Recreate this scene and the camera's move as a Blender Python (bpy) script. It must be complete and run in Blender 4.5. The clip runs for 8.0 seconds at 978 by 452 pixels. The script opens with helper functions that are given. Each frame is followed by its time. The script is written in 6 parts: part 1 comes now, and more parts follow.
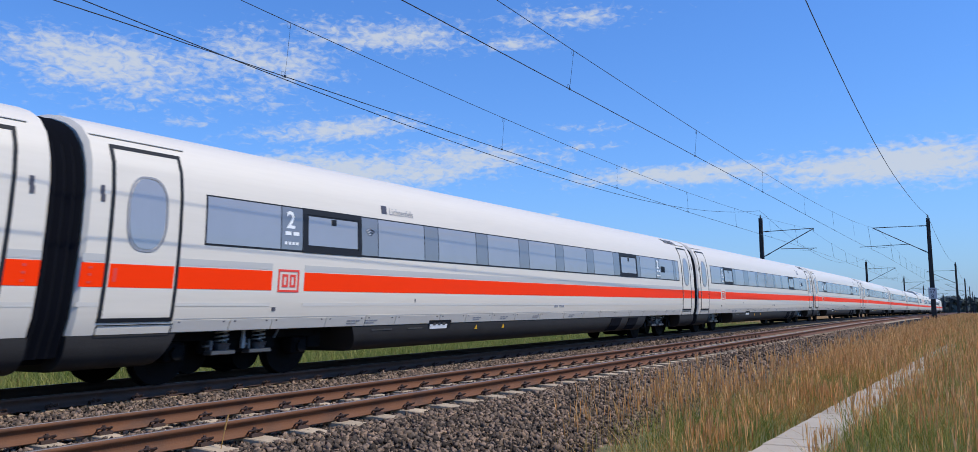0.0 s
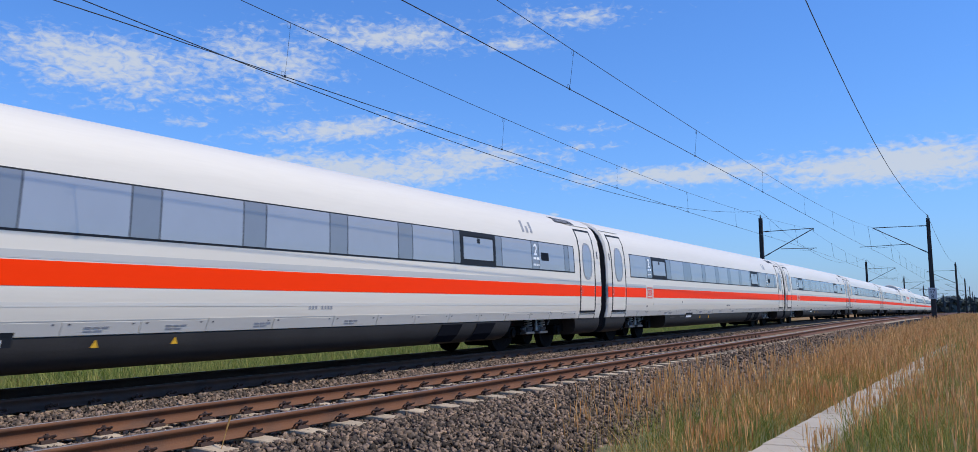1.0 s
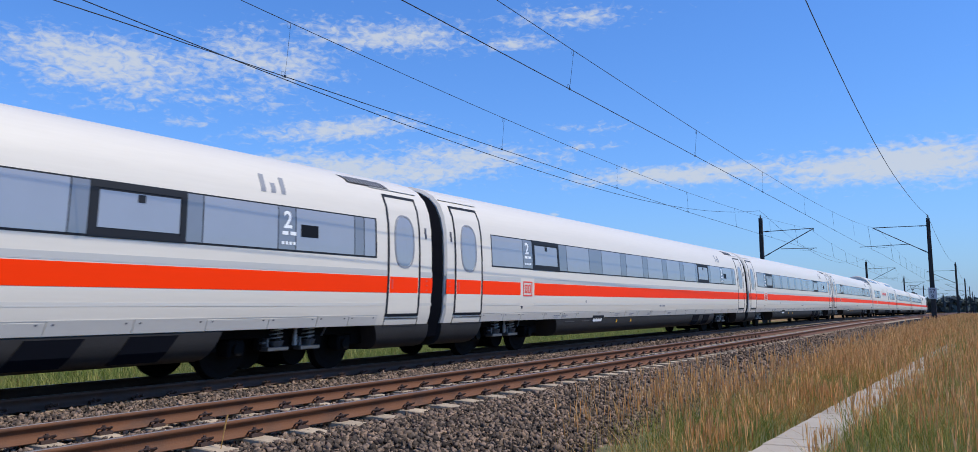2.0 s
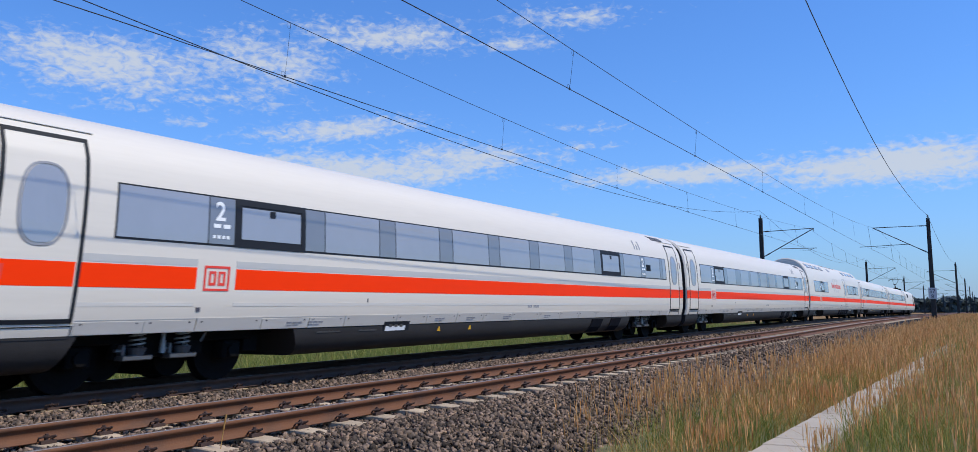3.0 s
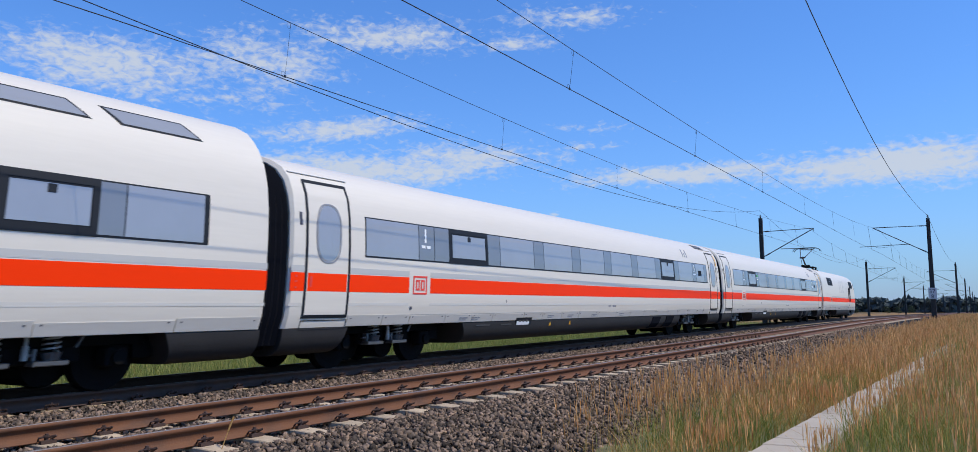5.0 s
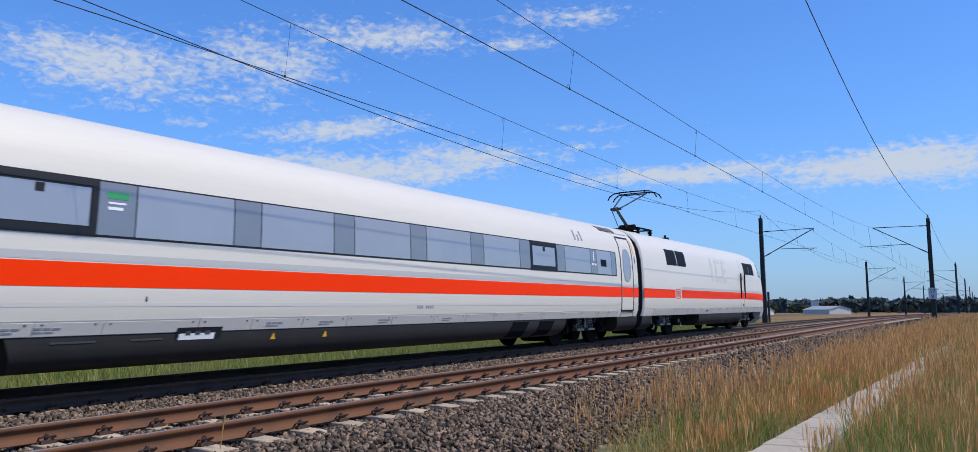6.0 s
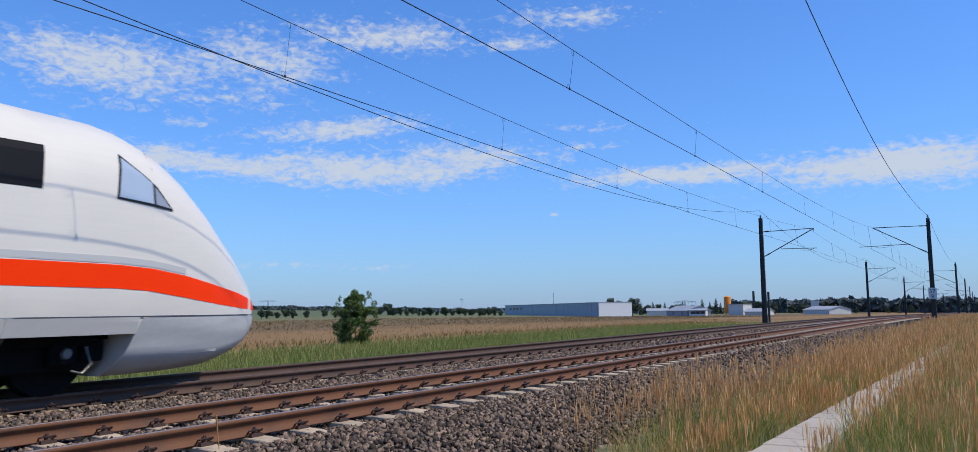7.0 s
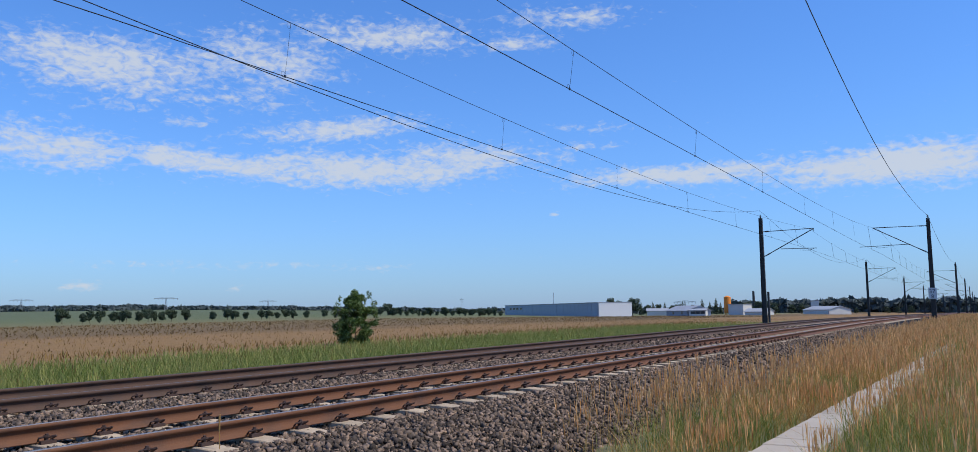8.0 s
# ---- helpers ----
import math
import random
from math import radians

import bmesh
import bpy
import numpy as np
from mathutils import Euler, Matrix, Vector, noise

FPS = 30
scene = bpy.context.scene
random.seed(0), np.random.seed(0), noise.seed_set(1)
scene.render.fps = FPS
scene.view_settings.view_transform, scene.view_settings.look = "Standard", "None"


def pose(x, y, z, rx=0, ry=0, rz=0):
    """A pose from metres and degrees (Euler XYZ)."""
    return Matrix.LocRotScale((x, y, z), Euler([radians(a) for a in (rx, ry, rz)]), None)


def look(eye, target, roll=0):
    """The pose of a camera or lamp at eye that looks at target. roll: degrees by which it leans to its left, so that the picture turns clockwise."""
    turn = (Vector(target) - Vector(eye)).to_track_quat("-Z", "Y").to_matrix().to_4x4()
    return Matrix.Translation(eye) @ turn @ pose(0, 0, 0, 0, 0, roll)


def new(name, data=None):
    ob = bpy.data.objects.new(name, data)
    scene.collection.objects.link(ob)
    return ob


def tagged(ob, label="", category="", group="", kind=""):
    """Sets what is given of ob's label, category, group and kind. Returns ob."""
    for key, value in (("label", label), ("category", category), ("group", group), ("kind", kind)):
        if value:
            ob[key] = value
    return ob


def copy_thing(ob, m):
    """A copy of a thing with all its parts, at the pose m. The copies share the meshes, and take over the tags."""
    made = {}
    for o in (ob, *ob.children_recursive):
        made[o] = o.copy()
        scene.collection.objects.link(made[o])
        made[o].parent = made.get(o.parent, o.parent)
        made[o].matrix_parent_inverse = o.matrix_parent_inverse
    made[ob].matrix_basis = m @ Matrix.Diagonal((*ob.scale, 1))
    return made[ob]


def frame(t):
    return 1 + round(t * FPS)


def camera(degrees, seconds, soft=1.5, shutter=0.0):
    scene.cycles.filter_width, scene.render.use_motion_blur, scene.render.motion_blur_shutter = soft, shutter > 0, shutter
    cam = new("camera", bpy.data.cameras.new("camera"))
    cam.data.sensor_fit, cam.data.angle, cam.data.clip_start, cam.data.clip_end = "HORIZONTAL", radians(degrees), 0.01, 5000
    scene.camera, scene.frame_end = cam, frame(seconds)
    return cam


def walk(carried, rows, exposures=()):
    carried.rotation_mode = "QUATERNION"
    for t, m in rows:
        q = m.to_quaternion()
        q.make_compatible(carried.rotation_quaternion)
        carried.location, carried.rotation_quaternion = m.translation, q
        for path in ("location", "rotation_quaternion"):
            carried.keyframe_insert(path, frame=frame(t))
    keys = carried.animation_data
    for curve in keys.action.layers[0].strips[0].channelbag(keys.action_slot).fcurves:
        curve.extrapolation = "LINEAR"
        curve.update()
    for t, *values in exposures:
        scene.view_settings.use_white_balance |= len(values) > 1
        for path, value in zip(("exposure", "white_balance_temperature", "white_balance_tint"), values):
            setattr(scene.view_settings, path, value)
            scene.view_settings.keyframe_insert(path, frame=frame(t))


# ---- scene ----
cam = camera(62.28, 8.0, soft=0.5, shutter=0.54)
# a phone's sensor reads its rows from the top down in 18 ms, each open for about a millisecond
scene.cycles.rolling_shutter_type, scene.cycles.rolling_shutter_duration = "TOP", 0.06
EYE = (0.0, -7.068, 1.041)
AIM = (8.5058, -1.9108, 2.0683)
walk(cam, [(0.0, look(EYE, AIM, -0.657)), (8.0, look(EYE, AIM, -0.657))], exposures=[(0.0, -0.28), (8.0, -0.28)])

# ---------------- light ----------------
SUN_AZ, SUN_EL = radians(-76.0), radians(55.5)      # azimuth from +x towards +y
sun_way = Vector((math.cos(SUN_AZ) * math.cos(SUN_EL), math.sin(SUN_AZ) * math.cos(SUN_EL), math.sin(SUN_EL)))
sun = new("sun", bpy.data.lights.new("sun", "SUN"))
sun.data.energy, sun.data.angle, sun.data.color = 4.75, radians(0.53), (1.0, 0.895, 0.705)
sun.matrix_world = look(sun_way * 50, (0, 0, 0))

world = bpy.data.worlds.new("sky")
scene.world = world
world.use_nodes = True
WN, WL = world.node_tree.nodes, world.node_tree.links
WN.clear()


def wmath(op, a, b=None, c=None):
    n = WN.new("ShaderNodeMath")
    n.operation = op
    for i, v in enumerate((a, b, c)):
        if v is None:
            continue
        if isinstance(v, (int, float)):
            n.inputs[i].default_value = v
        else:
            WL.new(v, n.inputs[i])
    return n.outputs[0]


def build_sky():
    sky = WN.new("ShaderNodeTexSky")
    sky.sky_type, sky.sun_disc = "NISHITA", False
    sky.sun_elevation, sky.sun_rotation = SUN_EL, math.atan2(sun_way.x, sun_way.y)
    sky.air_density, sky.dust_density, sky.ozone_density, sky.altitude = 1.0, 0.5, 1.6, 100
    co = WN.new("ShaderNodeTexCoord")
    sep = WN.new("ShaderNodeSeparateXYZ")
    WL.new(co.outputs["Generated"], sep.inputs[0])
    x, y, z = sep.outputs
    az = wmath("MULTIPLY", wmath("ARCTAN2", y, x), 57.2958)
    el = wmath("MULTIPLY", wmath("ARCSINE", z), 57.2958)
    # cloud fields: centre azimuth and elevation, half sizes, tilt of the streak, weight
    fields = [(57, 15.7, 8, 2.2, 0.05, 0.92), (47, 16.8, 6, 2.6, 0.0, 0.8), (38, 19.0, 8, 1.3, 0.02, 0.85), (29, 18.6, 3.5, 0.7, 0.0, 0.8),
              (25, 20.2, 5, 1.0, 0.0, 0.7), (50, 9.9, 10, 1.0, 0.10, 0.95), (40, 9.9, 11, 1.3, 0.0, 1.1), (60, 10.4, 6, 1.5, 0.06, 0.95),
              (42, 12.6, 7, 0.9, -0.10, 0.9), (33, 10.8, 8, 1.2, 0.02, 0.85), (17, 9.1, 9, 0.8, 0.0, 1.05),
              (4, 8.9, 9, 1.3, 0.0, 1.2), (24, 12.6, 4, 0.5, 0.0, 0.55), (52, 12.7, 2.2, 0.5, 0.0, 0.7), (50, 14.2, 7, 0.7, 0.05, 0.6), (57, 13.4, 6, 0.7, 0.0, 0.5), (50, 3.2, 12, 0.35, 0.0, 0.45), (24, 11.4, 4, 0.35, 0.0, 0.5), (2, 7.2, 2.5, 0.35, 0.0, 0.6),
              (58.1, 1.75, 1.3, 0.33, 0.0, 0.8), (26.5, 6.65, 0.5, 0.25, 0.0, 0.6), (39, 3.0, 3.0, 0.3, 0.0, 0.5),
              (48.7, 1.6, 0.8, 0.3, 0.0, 0.6), (-30, 12, 14, 1.5, 0.0, 0.8), (100, 13, 14, 2, 0.0, 0.8), (-150, 16, 12, 2, 0.0, 0.7)]
    mask = None
    for a, e, wa, we, tilt, k in fields:
        da = wmath("DIVIDE", wmath("SUBTRACT", az, a), wa)
        de = wmath("DIVIDE", wmath("SUBTRACT", wmath("SUBTRACT", el, e), wmath("MULTIPLY", wmath("SUBTRACT", az, a), tilt)), we)
        r2 = wmath("ADD", wmath("MULTIPLY", da, da), wmath("MULTIPLY", de, de))
        g = wmath("MULTIPLY", wmath("EXPONENT", wmath("MULTIPLY", r2, -0.9)), k)
        mask = g if mask is None else wmath("MAXIMUM", mask, g)
    comb = WN.new("ShaderNodeCombineXYZ")
    WL.new(wmath("MULTIPLY", az, 0.36), comb.inputs[0])
    WL.new(el, comb.inputs[1])
    n1 = WN.new("ShaderNodeTexNoise")
    n1.inputs["Scale"].default_value, n1.inputs["Detail"].default_value, n1.inputs["Roughness"].default_value = 0.62, 9, 0.66
    n1.inputs["Distortion"].default_value = 0.5
    WL.new(comb.outputs[0], n1.inputs["Vector"])
    n2 = WN.new("ShaderNodeTexNoise")
    n2.inputs["Scale"].default_value, n2.inputs["Detail"].default_value = 2.6, 7
    WL.new(comb.outputs[0], n2.inputs["Vector"])
    comb2 = WN.new("ShaderNodeCombineXYZ")
    WL.new(wmath("MULTIPLY", az, 0.9), comb2.inputs[0])
    WL.new(wmath("MULTIPLY", el, 1.7), comb2.inputs[1])
    n3 = WN.new("ShaderNodeTexNoise")
    n3.inputs["Scale"].default_value, n3.inputs["Detail"].default_value, n3.inputs["Distortion"].default_value = 1.6, 8, 0.8
    WL.new(comb2.outputs[0], n3.inputs["Vector"])
    body = wmath("ADD", wmath("ADD", wmath("MULTIPLY", n1.outputs["Fac"], 0.55), wmath("MULTIPLY", n2.outputs["Fac"], 0.36)), wmath("MULTIPLY", n3.outputs["Fac"], 0.62))
    dens = wmath("SUBTRACT", wmath("ADD", wmath("MULTIPLY", mask, 0.50), body), 0.915)
    ramp = WN.new("ShaderNodeMapRange")
    ramp.interpolation_type = "SMOOTHSTEP"
    ramp.inputs["From Min"].default_value, ramp.inputs["From Max"].default_value = 0.0, 0.40
    ramp.inputs["To Max"].default_value = 0.88
    WL.new(dens, ramp.inputs["Value"])
    mix = WN.new("ShaderNodeMix")
    mix.data_type = "RGBA"
    WL.new(ramp.outputs[0], mix.inputs["Factor"])
    tint = WN.new("ShaderNodeMix")
    tint.data_type, tint.blend_type = "RGBA", "MULTIPLY"
    tint.inputs["Factor"].default_value = 1.0
    WL.new(sky.outputs[0], tint.inputs["A"])
    pale = wmath("ADD", wmath("MULTIPLY", wmath("EXPONENT", wmath("MULTIPLY", wmath("MAXIMUM", el, 0.0), -0.08)), -0.24), 1.20)
    shade = WN.new("ShaderNodeCombineXYZ")
    for i in range(3):
        WL.new(wmath("MULTIPLY", pale, SKY_TINT[i]), shade.inputs[i])
    WL.new(shade.outputs[0], tint.inputs["B"])
    haze = WN.new("ShaderNodeMix")
    haze.data_type = "RGBA"
    WL.new(wmath("MULTIPLY", wmath("EXPONENT", wmath("MULTIPLY", wmath("MAXIMUM", el, 0.0), -0.17)), 0.58), haze.inputs["Factor"])
    WL.new(tint.outputs["Result"], haze.inputs["A"])
    haze.inputs["B"].default_value = HAZE
    WL.new(haze.outputs["Result"], mix.inputs["A"])
    mix.inputs["B"].default_value = CLOUD
    bg = WN.new("ShaderNodeBackground")
    bg.inputs["Strength"].default_value = SKY_STRENGTH
    WL.new(mix.outputs["Result"], bg.inputs["Color"])
    out = WN.new("ShaderNodeOutputWorld")
    WL.new(bg.outputs[0], out.inputs[0])


SKY_STRENGTH = 0.132
SKY_TINT = (0.535, 0.965, 1.58)
HAZE = (3.2, 4.0, 6.15, 1)
CLOUD = (5.5, 6.0, 6.75, 1)
build_sky()

# ---------------- materials ----------------


def mat(name, base, rough=0.6, metal=0.0, vary=0.15, scale=6.0, fine=60.0, bump=0.0, bump_scale=40.0, second=None,
        second_at=(0.5, 0.7), island=0.0, piece=0.0, spec=0.5, stretch=(1, 1, 1), coat=0.0, through_light=0.0):
    m = bpy.data.materials.new(name)
    m.use_nodes = True
    nt = m.node_tree
    N, L = nt.nodes, nt.links
    p = N["Principled BSDF"]
    p.inputs["Roughness"].default_value, p.inputs["Metallic"].default_value = rough, metal
    p.inputs["Specular IOR Level"].default_value, p.inputs["Coat Weight"].default_value = spec, coat
    co = N.new("ShaderNodeTexCoord")
    mp = N.new("ShaderNodeMapping")
    mp.inputs["Scale"].default_value = stretch
    L.new(co.outputs["Object"], mp.inputs[0])

    def tex(s, detail=4):
        n = N.new("ShaderNodeTexNoise")
        n.inputs["Scale"].default_value, n.inputs["Detail"].default_value = s, detail
        L.new(mp.outputs[0], n.inputs["Vector"])
        return n.outputs["Fac"]

    def mth(op, a, b):
        n = N.new("ShaderNodeMath")
        n.operation = op
        for i, v in enumerate((a, b)):
            if isinstance(v, (int, float)):
                n.inputs[i].default_value = v
            else:
                L.new(v, n.inputs[i])
        return n.outputs[0]
    big, small = tex(scale), tex(fine, 3)
    value = mth("ADD", mth("MULTIPLY", big, 1.2 * vary), mth("MULTIPLY", small, 0.8 * vary))
    value = mth("ADD", value, 1.0 - vary)
    if island:
        geo = N.new("ShaderNodeNewGeometry")
        value = mth("ADD", value, mth("MULTIPLY", mth("SUBTRACT", geo.outputs["Random Per Island"], 0.5), 2 * island))
    if piece:
        oi = N.new("ShaderNodeObjectInfo")
        value = mth("ADD", value, mth("MULTIPLY", mth("SUBTRACT", oi.outputs["Random"], 0.5), 2 * piece))
    col = N.new("ShaderNodeMix")
    col.data_type, col.blend_type = "RGBA", "MULTIPLY"
    col.inputs["Factor"].default_value = 1.0
    if second:
        sm = N.new("ShaderNodeMapRange")
        sm.inputs["From Min"].default_value, sm.inputs["From Max"].default_value = second_at
        if island:
            L.new(mth("ADD", mth("MULTIPLY", big, 0.6), mth("MULTIPLY", geo.outputs["Random Per Island"], 0.4)), sm.inputs["Value"])
        else:
            L.new(big, sm.inputs["Value"])
        two = N.new("ShaderNodeMix")
        two.data_type = "RGBA"
        L.new(sm.outputs[0], two.inputs["Factor"])
        two.inputs["A"].default_value, two.inputs["B"].default_value = (*base, 1), (*second, 1)
        L.new(two.outputs["Result"], col.inputs["A"])
    else:
        col.inputs["A"].default_value = (*base, 1)
    cv = N.new("ShaderNodeCombineColor")
    for i in range(3):
        L.new(value, cv.inputs[i])
    L.new(cv.outputs[0], col.inputs["B"])
    L.new(col.outputs["Result"], p.inputs["Base Color"])
    if bump:
        b = N.new("ShaderNodeBump")
        b.inputs["Strength"].default_value, b.inputs["Distance"].default_value = bump, 0.02
        L.new(tex(bump_scale, 5), b.inputs["Height"])
        L.new(b.outputs[0], p.inputs["Normal"])
    if through_light:
        tr = N.new("ShaderNodeBsdfTranslucent")
        L.new(col.outputs["Result"], tr.inputs[0])
        ms = N.new("ShaderNodeMixShader")
        ms.inputs[0].default_value = through_light
        L.new(p.outputs[0], ms.inputs[1])
        L.new(tr.outputs[0], ms.inputs[2])
        L.new(ms.outputs[0], N["Material Output"].inputs[0])
    return m


M = dict(
    white=mat("white_lacquer", (0.655, 0.615, 0.55), 0.34, vary=0.11, scale=0.7, fine=9, spec=0.4, stretch=(0.16, 1, 2.2)),
    grey_line=mat("pale_grey_lacquer", (0.47, 0.465, 0.45), 0.35, vary=0.06, scale=1, fine=12),
    red=mat("traffic_red_lacquer", (0.95, 0.040, 0.001), 0.45, spec=0.08, vary=0.06, scale=0.8, fine=14, stretch=(0.3, 1, 1)),
    red_print=mat("red_print", (0.75, 0.05, 0.03), 0.4, vary=0.05),
    # tinted panes; part of the sky's reflection is put into the pale base
    glass=mat("sky_paled_tinted_glass", (0.34, 0.35, 0.365), 0.10, metal=0.25, vary=0.10, scale=0.6, fine=3, spec=0.8),
    pillar=mat("tinted_glass_over_pillar", (0.225, 0.235, 0.245), 0.12, metal=0.25, vary=0.08, scale=0.8, fine=5, spec=0.8),
    seal=mat("dark_rubber_seal", (0.015, 0.018, 0.024), 0.6, spec=0.2, vary=0.15),
    cab_glass=mat("dark_vent_panel", (0.006, 0.007, 0.010), 0.6, spec=0.12, vary=0.2, scale=3),
    bellows=mat("black_rubber_bellows", (0.005, 0.006, 0.010), 0.9, spec=0.08, vary=0.2, scale=4),
    under=mat("dirty_grey_underframe", (0.026, 0.024, 0.024), 0.6, spec=0.3, vary=0.4, scale=1.5, fine=15, second=(0.028, 0.026, 0.025), bump=0.15),
    # steel taken down to near black, so the colour holds the underfloor shade
    bogie=mat("near_black_steel", (0.006, 0.0057, 0.0057), 0.85, spec=0.12, vary=0.4, scale=5, bump=0.2),
    steel=mat("worn_grey_steel", (0.14, 0.14, 0.14), 0.45, metal=0.6, vary=0.3, scale=8),
    spring=mat("pale_spring_steel", (0.33, 0.33, 0.32), 0.4, metal=0.3, vary=0.2),
    print_grey=mat("grey_print", (0.25, 0.26, 0.29), 0.5, vary=0.1),
    print_faint=mat("faint_grey_print", (0.575, 0.55, 0.51), 0.4, vary=0.05),
    print_dark=mat("dark_print", (0.06, 0.06, 0.08), 0.5, vary=0.1),
    print_white=mat("white_print", (0.78, 0.80, 0.82), 0.5, vary=0.05),
    yellow=mat("yellow_print", (0.80, 0.44, 0.03), 0.5, vary=0.05),
    # this grey holds dirt and the shade of the nose curving under
    apron=mat("shaded_dirty_apron", (0.46, 0.455, 0.45), 0.42, vary=0.22, scale=1.6, fine=14, second=(0.33, 0.32, 0.31), second_at=(0.5, 0.8), stretch=(0.5, 1, 2)),
    # soft dark band on the glossy side, painted as a slightly darker grey
    crease_shade=mat("painted_crease_shade", (0.56, 0.54, 0.505), 0.4, vary=0.15, scale=0.6, fine=8, stretch=(0.15, 1, 1)),
    # pale blue base stands in for the sky seen in the cab pane
    cab_pane=mat("sky_tinted_cab_glass", (0.36, 0.43, 0.52), 0.06, vary=0.10, scale=1.5, fine=3, spec=0.8),
    skirt=mat("off_white_skirt", (0.57, 0.545, 0.505), 0.45, vary=0.10, scale=1.2, fine=10, stretch=(0.4, 1, 1)),
    rust=mat("rusted_rail_steel", (0.135, 0.050, 0.018), 0.75, vary=0.35, scale=2.5, fine=50, second=(0.075, 0.033, 0.017), bump=0.25, bump_scale=60),
    rust_dark=mat("dark_brown_rail_steel", (0.075, 0.037, 0.022), 0.75, vary=0.35, scale=2.5, fine=50, second=(0.045, 0.026, 0.018), bump=0.25, bump_scale=60),
    rail_top=mat("polished_rail_head", (0.26, 0.225, 0.21), 0.42, metal=0.6, vary=0.25, scale=1.5, fine=30, stretch=(0.2, 3, 3)),
    rail_dull=mat("brown_rail_head", (0.085, 0.06, 0.05), 0.5, metal=0.3, vary=0.3, scale=2, fine=30, stretch=(0.2, 3, 3)),
    sleeper=mat("weathered_concrete_sleeper", (0.43, 0.335, 0.23), 0.85, vary=0.35, scale=4, fine=60, second=(0.25, 0.19, 0.13), second_at=(0.5, 0.75), bump=0.4, piece=0.12),
    clip=mat("rusty_spring_clip", (0.055, 0.03, 0.022), 0.7, vary=0.4, scale=20),
    stone=mat("basalt_ballast", (0.120, 0.094, 0.077), 0.9, spec=0.12, vary=0.25, scale=3, fine=80, second=(0.185, 0.128, 0.092), second_at=(0.35, 0.8), island=0.7, bump=0.3, bump_scale=90),
    # near-black base: the shade in the gaps between stones is put into the colour
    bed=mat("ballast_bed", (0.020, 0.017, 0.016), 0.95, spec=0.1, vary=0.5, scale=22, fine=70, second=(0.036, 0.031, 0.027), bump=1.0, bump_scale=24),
    concrete=mat("weathered_concrete", (0.38, 0.335, 0.28), 0.85, vary=0.25, scale=3, fine=50, bump=0.3, piece=0.08),
    mast=mat("weathered_mast_steel", (0.035, 0.032, 0.032), 0.6, metal=0.2, vary=0.35, scale=3, second=(0.06, 0.045, 0.04)),
    arm=mat("weathered_arm_tube", (0.045, 0.047, 0.055), 0.5, metal=0.4, vary=0.2),
    insulator=mat("brown_insulator", (0.05, 0.028, 0.022), 0.25, vary=0.2),
    wire=mat("dull_copper_wire", (0.045, 0.05, 0.06), 0.35, metal=0.6, vary=0.15),
    dry=mat("dry_grass", (0.46, 0.25, 0.075), 0.8, vary=0.25, scale=0.6, fine=4, second=(0.52, 0.33, 0.12), second_at=(0.3, 0.7), island=0.32, through_light=0.3),
    stem=mat("dry_grass_stem", (0.57, 0.31, 0.09), 0.8, vary=0.25, scale=0.6, fine=4, second=(0.38, 0.26, 0.075), second_at=(0.3, 0.7), island=0.30, through_light=0.3),
    seed=mat("grass_seed_head", (0.70, 0.36, 0.13), 0.85, vary=0.30, scale=0.5, fine=30, second=(0.72, 0.45, 0.20), second_at=(0.35, 0.7), island=0.30, through_light=0.3),
    green=mat("green_grass", (0.165, 0.225, 0.035), 0.7, vary=0.3, scale=0.3, fine=4, second=(0.29, 0.27, 0.08), second_at=(0.35, 0.7), island=0.30, through_light=0.35),
    leaf=mat("bush_leaf", (0.085, 0.14, 0.03), 0.55, vary=0.3, scale=2, island=0.35, through_light=0.25),
    far_leaf=mat("distant_leaf", (0.050, 0.075, 0.040), 0.8, vary=0.3, scale=0.5, island=0.30),
    bark=mat("bark", (0.09, 0.065, 0.045), 0.9, vary=0.3, scale=8, bump=0.5),
    # blue shade of walls turned from the sun, put into the base colour
    hall_shade=mat("shade_blue_cladding", (0.30, 0.34, 0.40), 0.55, vary=0.06, scale=0.3, fine=2),
    hall_white=mat("white_cladding", (0.78, 0.77, 0.74), 0.6, vary=0.05, scale=0.3, fine=2),
    roof=mat("grey_roof_sheet", (0.32, 0.34, 0.37), 0.6, vary=0.15, scale=0.4),
    orange=mat("orange_silo_paint", (0.75, 0.23, 0.02), 0.5, vary=0.08, scale=0.5),
    render_wall=mat("pale_rendered_wall", (0.60, 0.58, 0.54), 0.8, vary=0.1, scale=0.4),
    pane=mat("dark_window_pane", (0.04, 0.05, 0.06), 0.1, vary=0.1),
    pylon=mat("galvanised_pylon", (0.22, 0.25, 0.29), 0.6, vary=0.1),
    exit_green=mat("green_exit_print", (0.03, 0.30, 0.10), 0.5, vary=0.05),
    sign=mat("white_sign_enamel", (0.55, 0.56, 0.57), 0.5, vary=0.12, scale=6),
)

